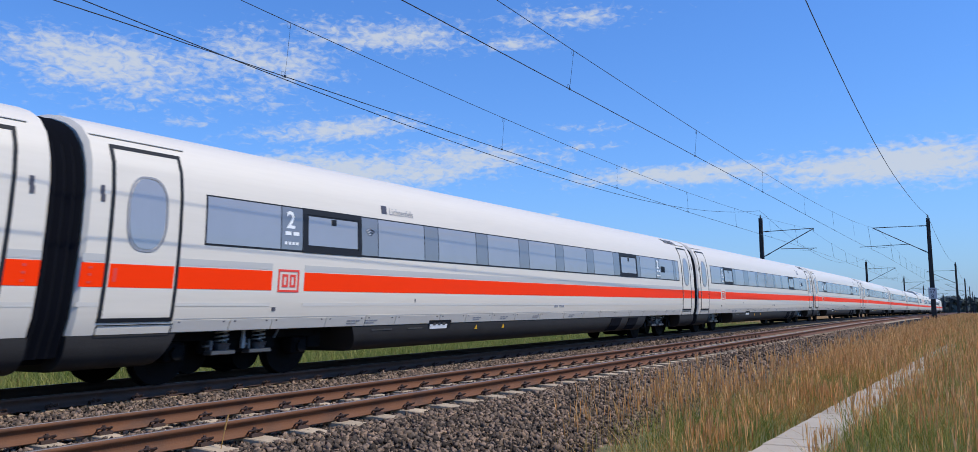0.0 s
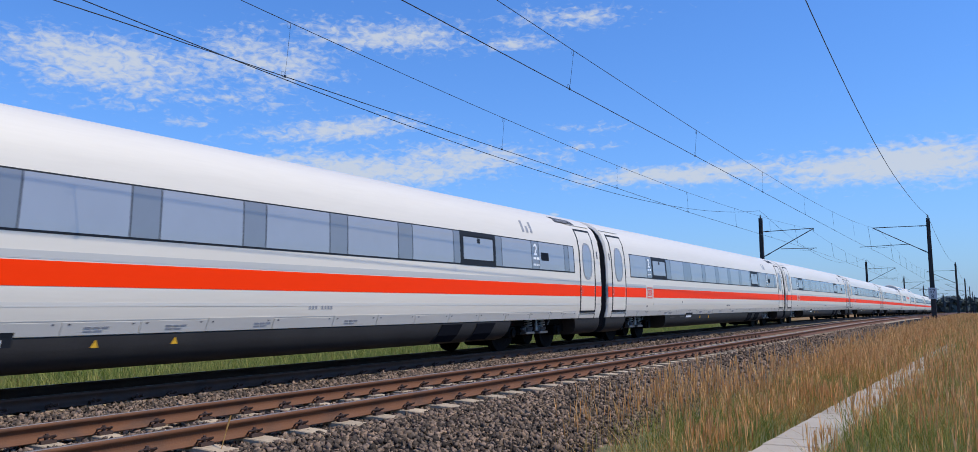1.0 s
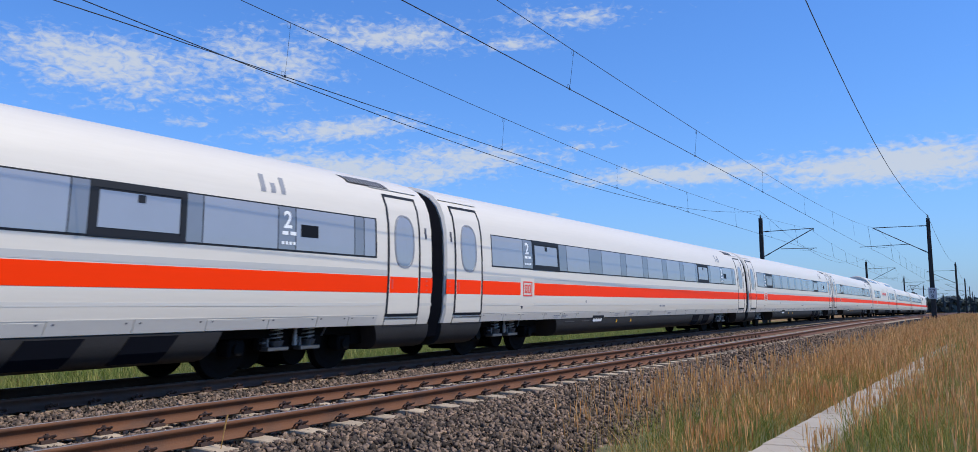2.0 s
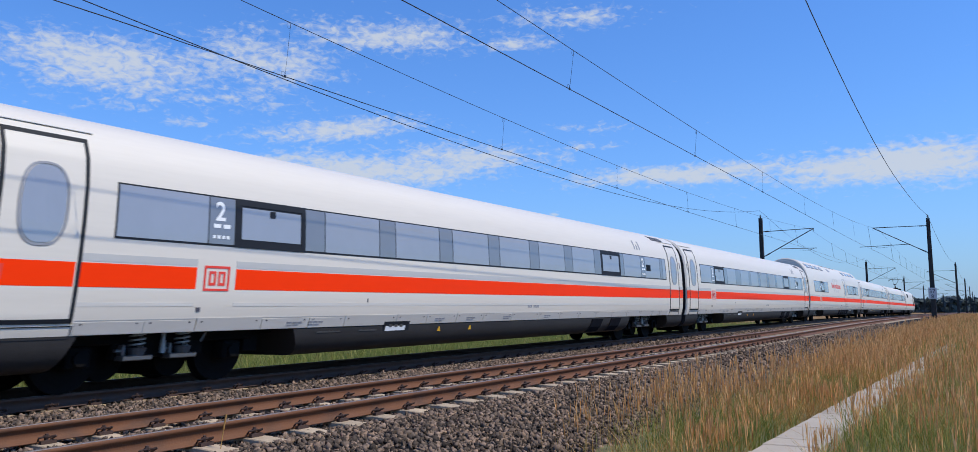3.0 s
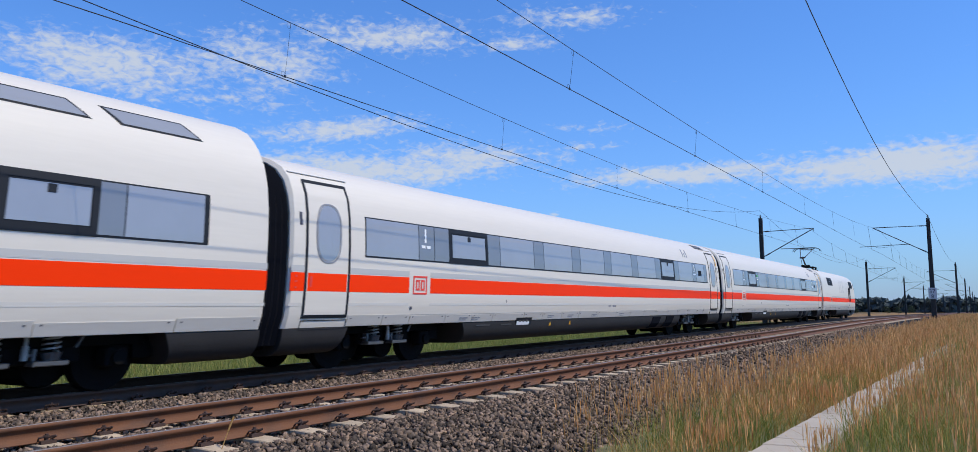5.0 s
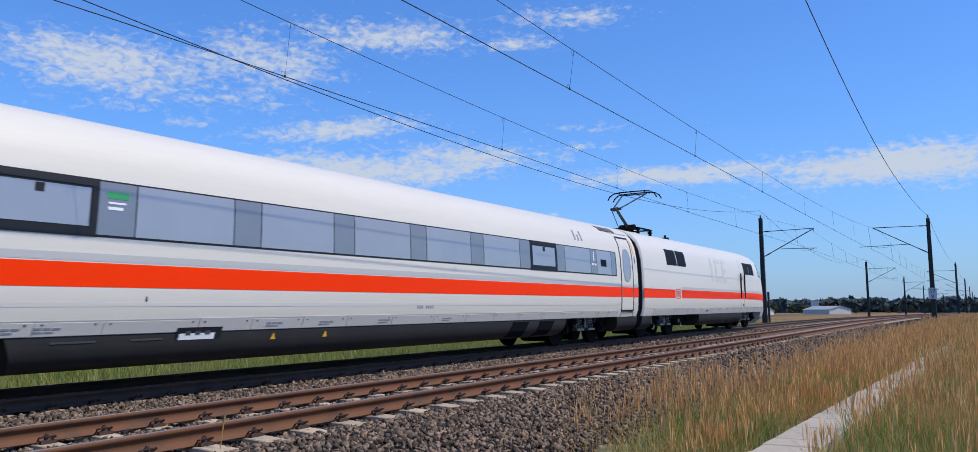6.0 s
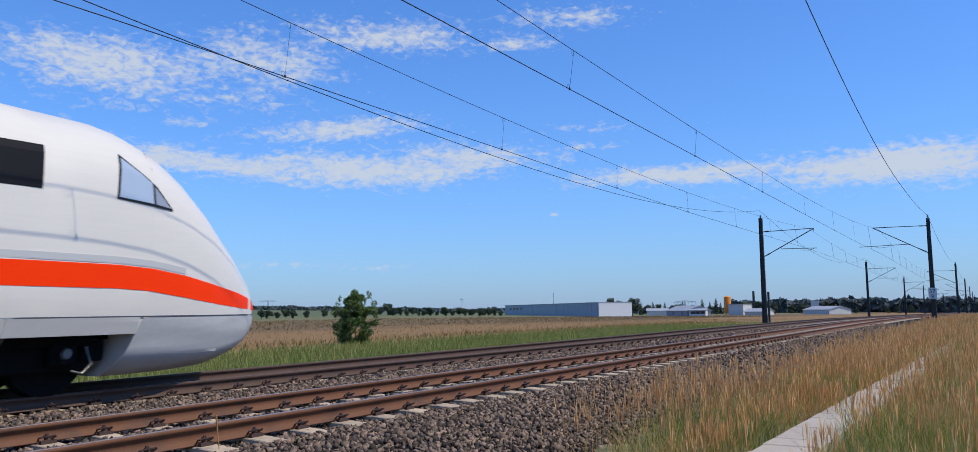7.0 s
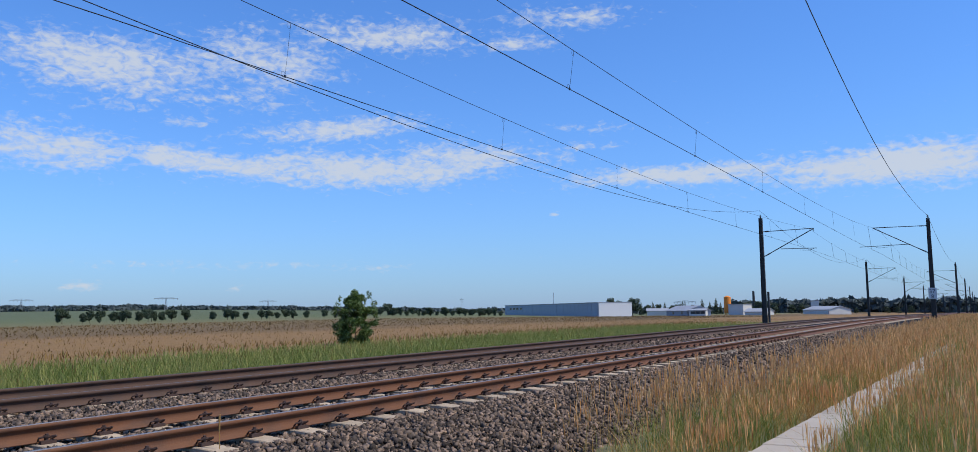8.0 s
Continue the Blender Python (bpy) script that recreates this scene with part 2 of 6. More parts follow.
# ---------------- helpers for meshes ----------------


def part(name, bm, material, parent=None, label="", smooth=False):
    me = bpy.data.meshes.new(name)
    bm.normal_update()
    if smooth:
        for f in bm.faces:
            f.smooth = True
    bm.to_mesh(me)
    bm.free()
    me.materials.append(material)
    ob = new(name, me)
    ob.parent = parent
    if label:
        ob["label"] = label
    return ob


def mesh_from(name, verts, faces, material, parent=None, smooth=False):
    """verts (n, 3) and faces (m, k) as arrays, all faces with k corners."""
    verts, faces = np.asarray(verts, np.float32), np.asarray(faces, np.int32)
    me = bpy.data.meshes.new(name)
    me.vertices.add(len(verts))
    me.vertices.foreach_set("co", verts.ravel())
    k = faces.shape[1]
    me.loops.add(faces.size)
    me.loops.foreach_set("vertex_index", faces.ravel())
    me.polygons.add(len(faces))
    me.polygons.foreach_set("loop_start", np.arange(len(faces), dtype=np.int32) * k)
    me.polygons.foreach_set("loop_total", np.full(len(faces), k, np.int32))
    if smooth:
        me.polygons.foreach_set("use_smooth", np.ones(len(faces), bool))
    me.update(calc_edges=True)
    me.materials.append(material)
    ob = new(name, me)
    ob.parent = parent
    return ob


def box(bm, x0, x1, y0, y1, z0, z1, bevel=0.0):
    r = bmesh.ops.create_cube(bm, size=1, matrix=Matrix.LocRotScale(((x0 + x1) / 2, (y0 + y1) / 2, (z0 + z1) / 2), None, (x1 - x0, y1 - y0, z1 - z0)))
    if bevel:
        es = list({e for v in r["verts"] for e in v.link_edges})
        bmesh.ops.bevel(bm, geom=es, offset=bevel, segments=1, affect="EDGES")
    return bm


def bar(bm, a, b, r, seg=8, r2=None):
    a, b = Vector(a), Vector(b)
    d = b - a
    m = Matrix.Translation((a + b) / 2) @ d.to_track_quat("Z", "Y").to_matrix().to_4x4()
    bmesh.ops.create_cone(bm, cap_ends=True, segments=seg, radius1=r, radius2=r if r2 is None else r2, depth=d.length, matrix=m)
    return bm


def beam(bm, a, b, w, h):
    a, b = Vector(a), Vector(b)
    d = b - a
    m = Matrix.Translation((a + b) / 2) @ d.to_track_quat("Z", "Y").to_matrix().to_4x4() @ Matrix.Diagonal((w, h, d.length, 1))
    bmesh.ops.create_cube(bm, size=1, matrix=m)
    return bm


def sweep(bm, pts, r, seg=5):
    """A round tube along points."""
    pts = [Vector(p) for p in pts]
    rings = []
    for i, p in enumerate(pts):
        d = (pts[min(i + 1, len(pts) - 1)] - pts[max(i - 1, 0)]).normalized()
        q = d.to_track_quat("Z", "Y")
        rings.append([bm.verts.new(p + q @ Vector((r * math.cos(6.2832 * k / seg), r * math.sin(6.2832 * k / seg), 0))) for k in range(seg)])
    for a, b in zip(rings, rings[1:]):
        for k in range(seg):
            bm.faces.new((a[k], a[(k + 1) % seg], b[(k + 1) % seg], b[k]))
    bm.faces.new(rings[0][::-1])
    bm.faces.new(rings[-1])
    return bm


def empty(name, m=None, label="", category="", group="", kind=""):
    e = new(name)
    e.empty_display_size = 0.3
    if m is not None:
        e.matrix_basis = m
    return tagged(e, label, category, group, kind)


def ease(v, a, b):
    k = min(1.0, max(0.0, (v - a) / (b - a)))
    return k * k * (3 - 2 * k)


FAR = 4.13            # centre of the far track


def rail_z(x):
    """Height of the rail heads: level here, then falling gently."""
    if x < 45:
        return 0.0
    if x < 95:
        return -0.0075 * (x - 45) ** 2 / 100
    return -0.1875 - 0.0075 * (x - 95)


def polar(az, d):
    """A place in the plain, by azimuth and distance from where the path begins."""
    return d * math.cos(radians(az)), EYE[1] + d * math.sin(radians(az))

# ---------------- ground ----------------


def ground_z(x, y):
    d = math.hypot(x, y - EYE[1])
    z = -0.58 + rail_z(x) * (1 - ease(abs(y), 40, 90))
    z -= 0.32 * ease(y, 6.5, 10)
    if -3.0 < y < 7.2:
        z -= 0.25
    if y < -9:
        z -= 0.004 * (-9 - y)
    bearing = y / max(x, 1.0) if x > 0 else 9
    z -= 0.0066 * max(0.0, x - 90) * (1 - ease(bearing, 0.35, 0.9)) * ease(abs(y), 40, 90)
    z += 0.0058 * max(0.0, d - 330) * ease(bearing, 0.55, 1.3)
    return z


def ground_material():
    m = bpy.data.materials.new("meadow_and_stubble")
    m.use_nodes = True
    N, L = m.node_tree.nodes, m.node_tree.links
    p = N["Principled BSDF"]
    p.inputs["Roughness"].default_value = 0.95
    co = N.new("ShaderNodeTexCoord")
    sep = N.new("ShaderNodeSeparateXYZ")
    L.new(co.outputs["Object"], sep.inputs[0])

    def tex(s, d=5):
        n = N.new("ShaderNodeTexNoise")
        n.inputs["Scale"].default_value, n.inputs["Detail"].default_value = s, d
        L.new(co.outputs["Object"], n.inputs["Vector"])
        return n.outputs["Fac"]

    def mth(op, a, b):
        n = N.new("ShaderNodeMath")
        n.operation = op
        for i, v in enumerate((a, b)):
            if isinstance(v, (int, float)):
                n.inputs[i].default_value = v
            else:
                L.new(v, n.inputs[i])
        return n.outputs[0]
    wob = mth("ADD", mth("MULTIPLY", mth("SUBTRACT", tex(0.03), 0.5), 24), mth("MULTIPLY", mth("SUBTRACT", tex(0.5), 0.5), 7))
    dist = mth("DIVIDE", mth("ADD", mth("ADD", sep.outputs["Y"], wob), 20), 420)
    ramp = N.new("ShaderNodeValToRGB")
    L.new(dist, ramp.inputs[0])
    e = ramp.color_ramp.elements
    # bands across the railway: verge, meadow, stubble, dark weeds, far meadow
    stops = [(0.0, (0.20, 0.16, 0.07)), (0.06, (0.13, 0.14, 0.05)), (0.088, (0.12, 0.13, 0.045)), (0.105, (0.215, 0.122, 0.034)),
             (0.165, (0.225, 0.126, 0.036)), (0.195, (0.135, 0.082, 0.025)), (0.31, (0.150, 0.102, 0.033)), (0.38, (0.14, 0.13, 0.045)),
             (0.55, (0.10, 0.12, 0.04)), (1.0, (0.09, 0.112, 0.045))]
    while len(e) < len(stops):
        e.new(0.5)
    for k, (pos, c) in zip(e, stops):
        k.position, k.color = pos, (*c, 1)
    val = mth("ADD", mth("ADD", mth("MULTIPLY", tex(1.3), 0.7), mth("MULTIPLY", tex(9, 3), 0.5)), 0.35)
    cv = N.new("ShaderNodeCombineColor")
    for i in range(3):
        L.new(val, cv.inputs[i])
    col = N.new("ShaderNodeMix")
    col.data_type, col.blend_type = "RGBA", "MULTIPLY"
    col.inputs["Factor"].default_value = 1
    L.new(ramp.outputs[0], col.inputs["A"])
    L.new(cv.outputs[0], col.inputs["B"])
    L.new(col.outputs["Result"], p.inputs["Base Color"])
    b = N.new("ShaderNodeBump")
    b.inputs["Strength"].default_value, b.inputs["Distance"].default_value = 0.8, 0.15
    L.new(tex(4, 6), b.inputs["Height"])
    L.new(b.outputs[0], p.inputs["Normal"])
    return m


def build_ground():
    radii = [0.0] + [1.5 * 1.105 ** i for i in range(79)]
    seg = 240
    v, f = [], []
    for r in radii:
        for k in range(seg):
            a = 2 * math.pi * k / seg
            x, y = r * math.cos(a), EYE[1] + r * math.sin(a)
            v.append((x, y, ground_z(x, y)))
    for i in range(len(radii) - 1):
        for k in range(seg):
            k2 = (k + 1) % seg
            f.append((i * seg + k, (i + 1) * seg + k, (i + 1) * seg + k2, i * seg + k2))
    g = mesh_from("ground", v, f, ground_material(), smooth=True)
    tagged(g, "dry verge, green meadow strip and brown stubble field", "ground", kind="structure")


build_ground()

# ---------------- tracks ----------------
TRACK_X = [-40, -20] + [float(x) for x in range(-10, 60, 2)] + [float(x) for x in range(60, 140, 8)] + [float(x) for x in range(140, 900, 40)]


def build_bed():
    prof = [(-3.55, -1.1), (-3.25, -0.66), (-2.75, -0.47), (-1.95, -0.255), (-1.34, -0.215), (-1.24, -0.215), (-1.14, -0.27), (-0.50, -0.27), (-0.40, -0.20), (0.40, -0.20), (0.50, -0.27), (1.08, -0.27), (1.18, -0.185),
            (2.06, -0.20), (FAR - 1.18, -0.185), (FAR - 1.08, -0.27), (FAR - 0.52, -0.27), (FAR - 0.42, -0.20), (FAR + 0.42, -0.20), (FAR + 0.52, -0.225), (FAR + 1.0, -0.225),
            (FAR + 1.2, -0.185), (FAR + 1.95, -0.25), (FAR + 3.1, -0.85), (FAR + 3.3, -1.3)]
    v, f = [], []
    for x in TRACK_X:
        v += [(x, y, z + rail_z(x)) for y, z in prof]
    n = len(prof)
    for i in range(len(TRACK_X) - 1):
        for k in range(n - 1):
            f.append((i * n + k, (i + 1) * n + k, (i + 1) * n + k + 1, i * n + k + 1))
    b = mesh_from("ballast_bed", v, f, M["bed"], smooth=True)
    tagged(b, "crushed stone bed under two railway tracks, coloured dark as the gaps between stones", "ballast", kind="structure")


build_bed()

RAIL = [(-0.075, -0.172), (0.075, -0.172), (0.075, -0.160), (0.012, -0.140), (0.009, -0.050), (0.036, -0.038), (0.036, -0.010), (0.028, -0.002),
        (-0.028, -0.002), (-0.036, -0.010), (-0.036, -0.038), (-0.009, -0.050), (-0.012, -0.140), (-0.075, -0.160)]


def rail_mesh(y):
    n = len(RAIL)
    v, f = [], []
    for x in TRACK_X:
        v += [(x, y + a, b + rail_z(x)) for a, b in RAIL]
    for i in range(len(TRACK_X) - 1):
        for k in range(n):
            f.append((i * n + k, (i + 1) * n + k, (i + 1) * n + (k + 1) % n, i * n + (k + 1) % n))
    return v, f


def sleeper_mesh():
    bm = bmesh.new()
    # pre-stressed sleeper: higher under the rails, waisted in the middle, sloping ends
    st = [(-1.30, 0.135, 0.055), (-1.27, 0.15, 0.02), (-0.95, 0.145, 0.0), (-0.55, 0.135, 0.0), (-0.25, 0.11, 0.035), (0.25, 0.11, 0.035), (0.55, 0.135, 0.0),
          (0.95, 0.145, 0.0), (1.27, 0.15, 0.02), (1.30, 0.135, 0.055)]
    rings = []
    for y, w, drop in st:
        t = -0.178 - drop
        rings.append([bm.verts.new(c) for c in ((-w, y, -0.38), (-w * 0.80, y, t - 0.01), (-w * 0.74, y, t), (w * 0.74, y, t), (w * 0.80, y, t - 0.01), (w, y, -0.38))])
    for a, b in zip(rings, rings[1:]):
        for k in range(6):
            bm.faces.new((a[k], b[k], b[(k + 1) % 6], a[(k + 1) % 6]))
    bm.faces.new(rings[0])
    bm.faces.new(rings[-1][::-1])
    return bm


def clip_mesh():
    """Spring clip with its screw, looped like a W, beside a rail foot."""
    bm = bmesh.new()
    box(bm, -0.075, 0.075, 0.055, 0.10, -0.178, -0.145)
    sweep(bm, [(-0.06, 0.02, -0.150), (-0.085, 0.07, -0.115), (-0.05, 0.115, -0.105), (-0.02, 0.06, -0.120), (0.0, 0.02, -0.145), (0.02, 0.06, -0.120),
               (0.05, 0.115, -0.105), (0.085, 0.07, -0.115), (0.06, 0.02, -0.150)], 0.010, 5)
    bar(bm, (0, 0.055, -0.17), (0, 0.055, -0.085), 0.016, 6)
    bar(bm, (0, 0.055, -0.118), (0, 0.055, -0.100), 0.028, 6)
    return bm


def build_track(y, first, label, top):
    t = empty("railway_track", pose(0, y, 0), label, "railway track", "two parallel tracks", "structure")
    for s in (-0.7525, 0.7525):
        r = mesh_from("rail", *rail_mesh(s), M["rust" if y < 1 else "rust_dark"], t)
        r["label"] = "rusty brown steel rail with worn head"
        v, f = [], []
        for x in TRACK_X:
            v += [(x, s - 0.027, 0.001 + rail_z(x)), (x, s + 0.027, 0.001 + rail_z(x)), (x, s + 0.027, -0.0035 + rail_z(x)), (x, s - 0.027, -0.0035 + rail_z(x))]
        for i in range(len(TRACK_X) - 1):
            f += [(i * 4 + k, (i + 1) * 4 + k, (i + 1) * 4 + (k + 1) % 4, i * 4 + (k + 1) % 4) for k in range(4)]
        h = mesh_from("running_surface", v, f, M[top], r)
        h["label"] = "worn running band on the rail head"
    one, clip = None, None
    n_one = int((100 - first) / 0.615)
    for i in range(n_one):
        x = first + 0.615 * i
        if one is None:
            s = part("sleeper", sleeper_mesh(), M["sleeper"], t)
            one = s.data
        else:
            s = new("sleeper", one)
            s.parent = t
        s.matrix_basis = pose(x + random.uniform(-0.012, 0.012), random.uniform(-0.02, 0.02), rail_z(x), 0, 0, random.uniform(-0.5, 0.5))
        if x < 34:
            for c in range(2 if y > 1 else 4):
                if clip is None:
                    k = part("rail_clip", clip_mesh(), M["clip"], s)
                    clip = k.data
                else:
                    k = new("rail_clip", clip)
                    k.parent = s
                k.matrix_basis = pose(0, (-0.7525, 0.7525)[c // 2] + (0.055, -0.055)[c % 2], 0, 0, 0, 180 * (c % 2))
    bm = sleeper_mesh()
    base = [v.co.copy() for v in bm.verts]
    faces = [[v.index for v in f.verts] for f in bm.faces]
    bm.free()
    sv, sf = [], []
    x = first + 0.615 * n_one
    while x < 420:
        o = len(sv)
        sv += [(c.x + x, c.y, c.z + rail_z(x)) for c in base]
        sf += [[o + k for k in f] for f in faces]
        x += 0.615
    me = bpy.data.meshes.new("sleeper_row")
    me.from_pydata(sv, [], sf)
    me.materials.append(M["sleeper"])
    o = new("sleeper_row", me)
    o.parent = t
    tagged(o, kind="stuff")
    return t


build_track(0.0, 5.758 - 0.615 * 10, "near track with rusty rails on concrete sleepers", "rail_top")
build_track(FAR, 5.5 - 0.615 * 10, "far track with brown rails on concrete sleepers", "rail_dull")


def build_stones():
    rng = np.random.default_rng(4)
    # angular broken stones: jittered blocks
    block = np.array([(-1, -1, -1), (1, -1, -1), (1, 1, -1), (-1, 1, -1), (-1, -1, 1), (1, -1, 1), (1, 1, 1), (-1, 1, 1)]) * 0.72
    tri = np.array([(0, 2, 1), (0, 3, 2), (4, 5, 6), (4, 6, 7), (0, 1, 5), (0, 5, 4), (1, 2, 6), (1, 6, 5), (2, 3, 7), (2, 7, 6), (3, 0, 4), (3, 4, 7)])
    zones = [(4, 20, -3.6, -0.5, 640, 0.0225), (4, 26, 0.5, FAR - 0.5, 480, 0.022), (4, 24, -0.5, 0.5, 420, 0.021), (20, 60, -3.6, -0.85, 190, 0.032),
             (26, 50, 0.85, FAR - 0.85, 70, 0.038), (5, 30, FAR + 0.85, FAR + 2.9, 70, 0.032), (5, 30, FAR - 0.6, FAR + 0.6, 160, 0.032)]
    prof_y = [-3.55, -3.25, -2.75, -1.95, -1.24, -1.14, -0.50, -0.40, 0.40, 0.50, 1.08, 1.18, FAR - 1.18, FAR - 1.08, FAR - 0.52, FAR - 0.42, FAR + 0.42, FAR + 0.52, FAR + 1.0, FAR + 1.2, FAR + 1.95, FAR + 3.1]
    prof_z = [-1.1, -0.66, -0.47, -0.255, -0.215, -0.25, -0.25, -0.20, -0.20, -0.25, -0.25, -0.185, -0.185, -0.25, -0.25, -0.20, -0.20, -0.235, -0.235, -0.185, -0.25, -0.85]
    vs, fs, o = [], [], 0
    for x0, x1, y0, y1, dens, size in zones:
        n = int((x1 - x0) * (y1 - y0) * dens)
        x, y = rng.uniform(x0, x1, n), rng.uniform(y0, y1, n)
        s = size * rng.uniform(0.6, 1.45, n)
        zr = np.array([rail_z(a) for a in x])
        z = np.interp(y, prof_y, prof_z) + zr + s * rng.uniform(-0.2, 1.0, n)
        sc = rng.uniform(0.6, 1.25, (n, 1, 3)) * s[:, None, None]
        v = (block[None] + rng.uniform(-0.62, 0.62, (n, 8, 3))) * sc
        a = rng.normal(size=(n, 4))
        a /= np.linalg.norm(a, axis=1)[:, None]
        w, i, j, k = a.T
        R = np.stack([1 - 2 * (j * j + k * k), 2 * (i * j - k * w), 2 * (i * k + j * w), 2 * (i * j + k * w), 1 - 2 * (i * i + k * k), 2 * (j * k - i * w),
                      2 * (i * k - j * w), 2 * (j * k + i * w), 1 - 2 * (i * i + j * j)], 1).reshape(n, 3, 3)
        v = np.einsum("nij,nkj->nki", R, v) + np.stack([x, y, z], 1)[:, None]
        vs.append(v.reshape(-1, 3))
        fs.append((tri[None] + (np.arange(n) * 8)[:, None, None]).reshape(-1, 3) + o)
        o += n * 8
    s = mesh_from("ballast_stones", np.concatenate(vs), np.concatenate(fs), M["stone"])
    tagged(s, "loose angular grey-brown ballast stones between the sleepers", "ballast", kind="stuff")


build_stones()

# ---------------- overhead line ----------------


def line_z(kind, x):
    """Heights of the wires: catenaries sag between the masts."""
    if kind == "far_messenger":
        k = ((x + 2) % 68.3) - 34.15
        return 6.24 + (0.00092 if k < 0 and x < 66 else 0.00070) * k * k + rail_z(x)
    if kind == "near_messenger":
        k = ((x + 0.5) % 75.0) - 37.5
        return 6.28 + (0.00040 if k < 0 and x < 74 else 0.00080) * k * k + rail_z(x)
    if kind == "far_feeder":
        k = ((x + 2) % 68.3) - 34.15
        return 6.50 + (0.00133 if k < 0 and x < 66 else 0.0019) * k * k + rail_z(x)
    if kind == "near_feeder":
        k = x - 46.0
        if x < 21.0:
            d = 21.0 - x
            return 8.94 + 0.115 * d - 0.008 * d * d
        if x < 74.5:
            return 7.50 + (0.0023 if k < 0 else 0.00102) * k * k + rail_z(x)
        k = ((x + 0.5) % 75.0) - 37.5
        return 7.30 + 1.0 * (k / 37.5) ** 2 + rail_z(x)
    if kind == "far_contact":
        return 5.63 - 0.0105 * min(max(x - 8, 0), 28) + rail_z(x)
    return 5.71 - 0.0095 * min(max(x - 9.7, 0), 47) + rail_z(x)


def zigzag(x, first, span, amount):
    k = (x - first) / span
    i = math.floor(k)
    a = amount if i % 2 else -amount
    return a + (-2 * a) * (k - i)


def build_wire(name, kind, y_of, r, label, x0=-1.5, x1=470.0):
    xs = [x0 + (i * 1.5) for i in range(int((80 - x0) / 1.5))]
    xs += [xs[-1] + 4.0 * (i + 1) for i in range(int((x1 - xs[-1]) / 4.0))]
    bm = sweep(bmesh.new(), [(x, y_of(x), line_z(kind, x)) for x in xs], r, 5)
    return tagged(part(name, bm, M["wire"], smooth=True), label, "overhead wire", "overhead line")


def cw_far(x):
    return FAR + zigzag(x, 66.3, 68.3, 0.22)


def cw_near(x):
    return zigzag(x, 74.5, 75.0, 0.2)


build_wire("contact_wire", "far_contact", cw_far, 0.0095, "taut dark contact wire above the far track")
build_wire("contact_wire", "near_contact", cw_near, 0.0095, "taut dark contact wire above the near track")
build_wire("messenger_wire", "far_messenger", lambda x: FAR, 0.0075, "sagging thin messenger wire above the far track")
build_wire("messenger_wire", "near_messenger", lambda x: 0.0, 0.0075, "sagging thin messenger wire above the near track")
build_wire("feeder_wire", "far_feeder", lambda x: FAR + 3.6, 0.012, "slack feeder cable slung between the far mast tops")
build_wire("feeder_wire", "near_feeder", lambda x: -3.65, 0.015, "slack feeder cable slung between the near mast tops")


def build_dropper(x, far):
    y0, y1 = (cw_far(x), FAR) if far else (cw_near(x), 0.0)
    z0 = line_z("far_contact" if far else "near_contact", x)
    z1 = line_z("far_messenger" if far else "near_messenger", x)
    d = empty("dropper_wire", pose(x, y0, z0), "thin dropper wire between messenger and contact wire", "dropper wire", "droppers of the overhead line")
    bm = sweep(bmesh.new(), [(0, 0, 0.0), (0, (y1 - y0) * 0.5, (z1 - z0) * 0.5), (0, y1 - y0, z1 - z0)], 0.004 if x < 60 else 0.009, 4)
    part("strand", bm, M["wire"], d)
    if x < 40:
        for zc in (0.035, z1 - z0 - 0.07):
            yc = (y1 - y0) * (0.0 if zc < 0.2 else 1.0)
            bm = sweep(bmesh.new(), [(0.055 * math.cos(a * 0.7854) - 0.05, yc, zc + 0.06 * math.sin(a * 0.7854)) for a in range(9)], 0.0035, 4)
            part("loop", bm, M["wire"], d)
    bm = bmesh.new()
    box(bm, -0.02, 0.02, -0.012, 0.012, -0.02, 0.03)
    part("clamp", bm, M["wire"], d)


for i in range(-1, 18):
    if not (i == 7 or i == 15):
        build_dropper(11.1 + 8.26 * i, True)
for i in range(-1, 17):
    if not (i == 7 or i == 15):
        build_dropper(15.2 + 8.6 * i, False)


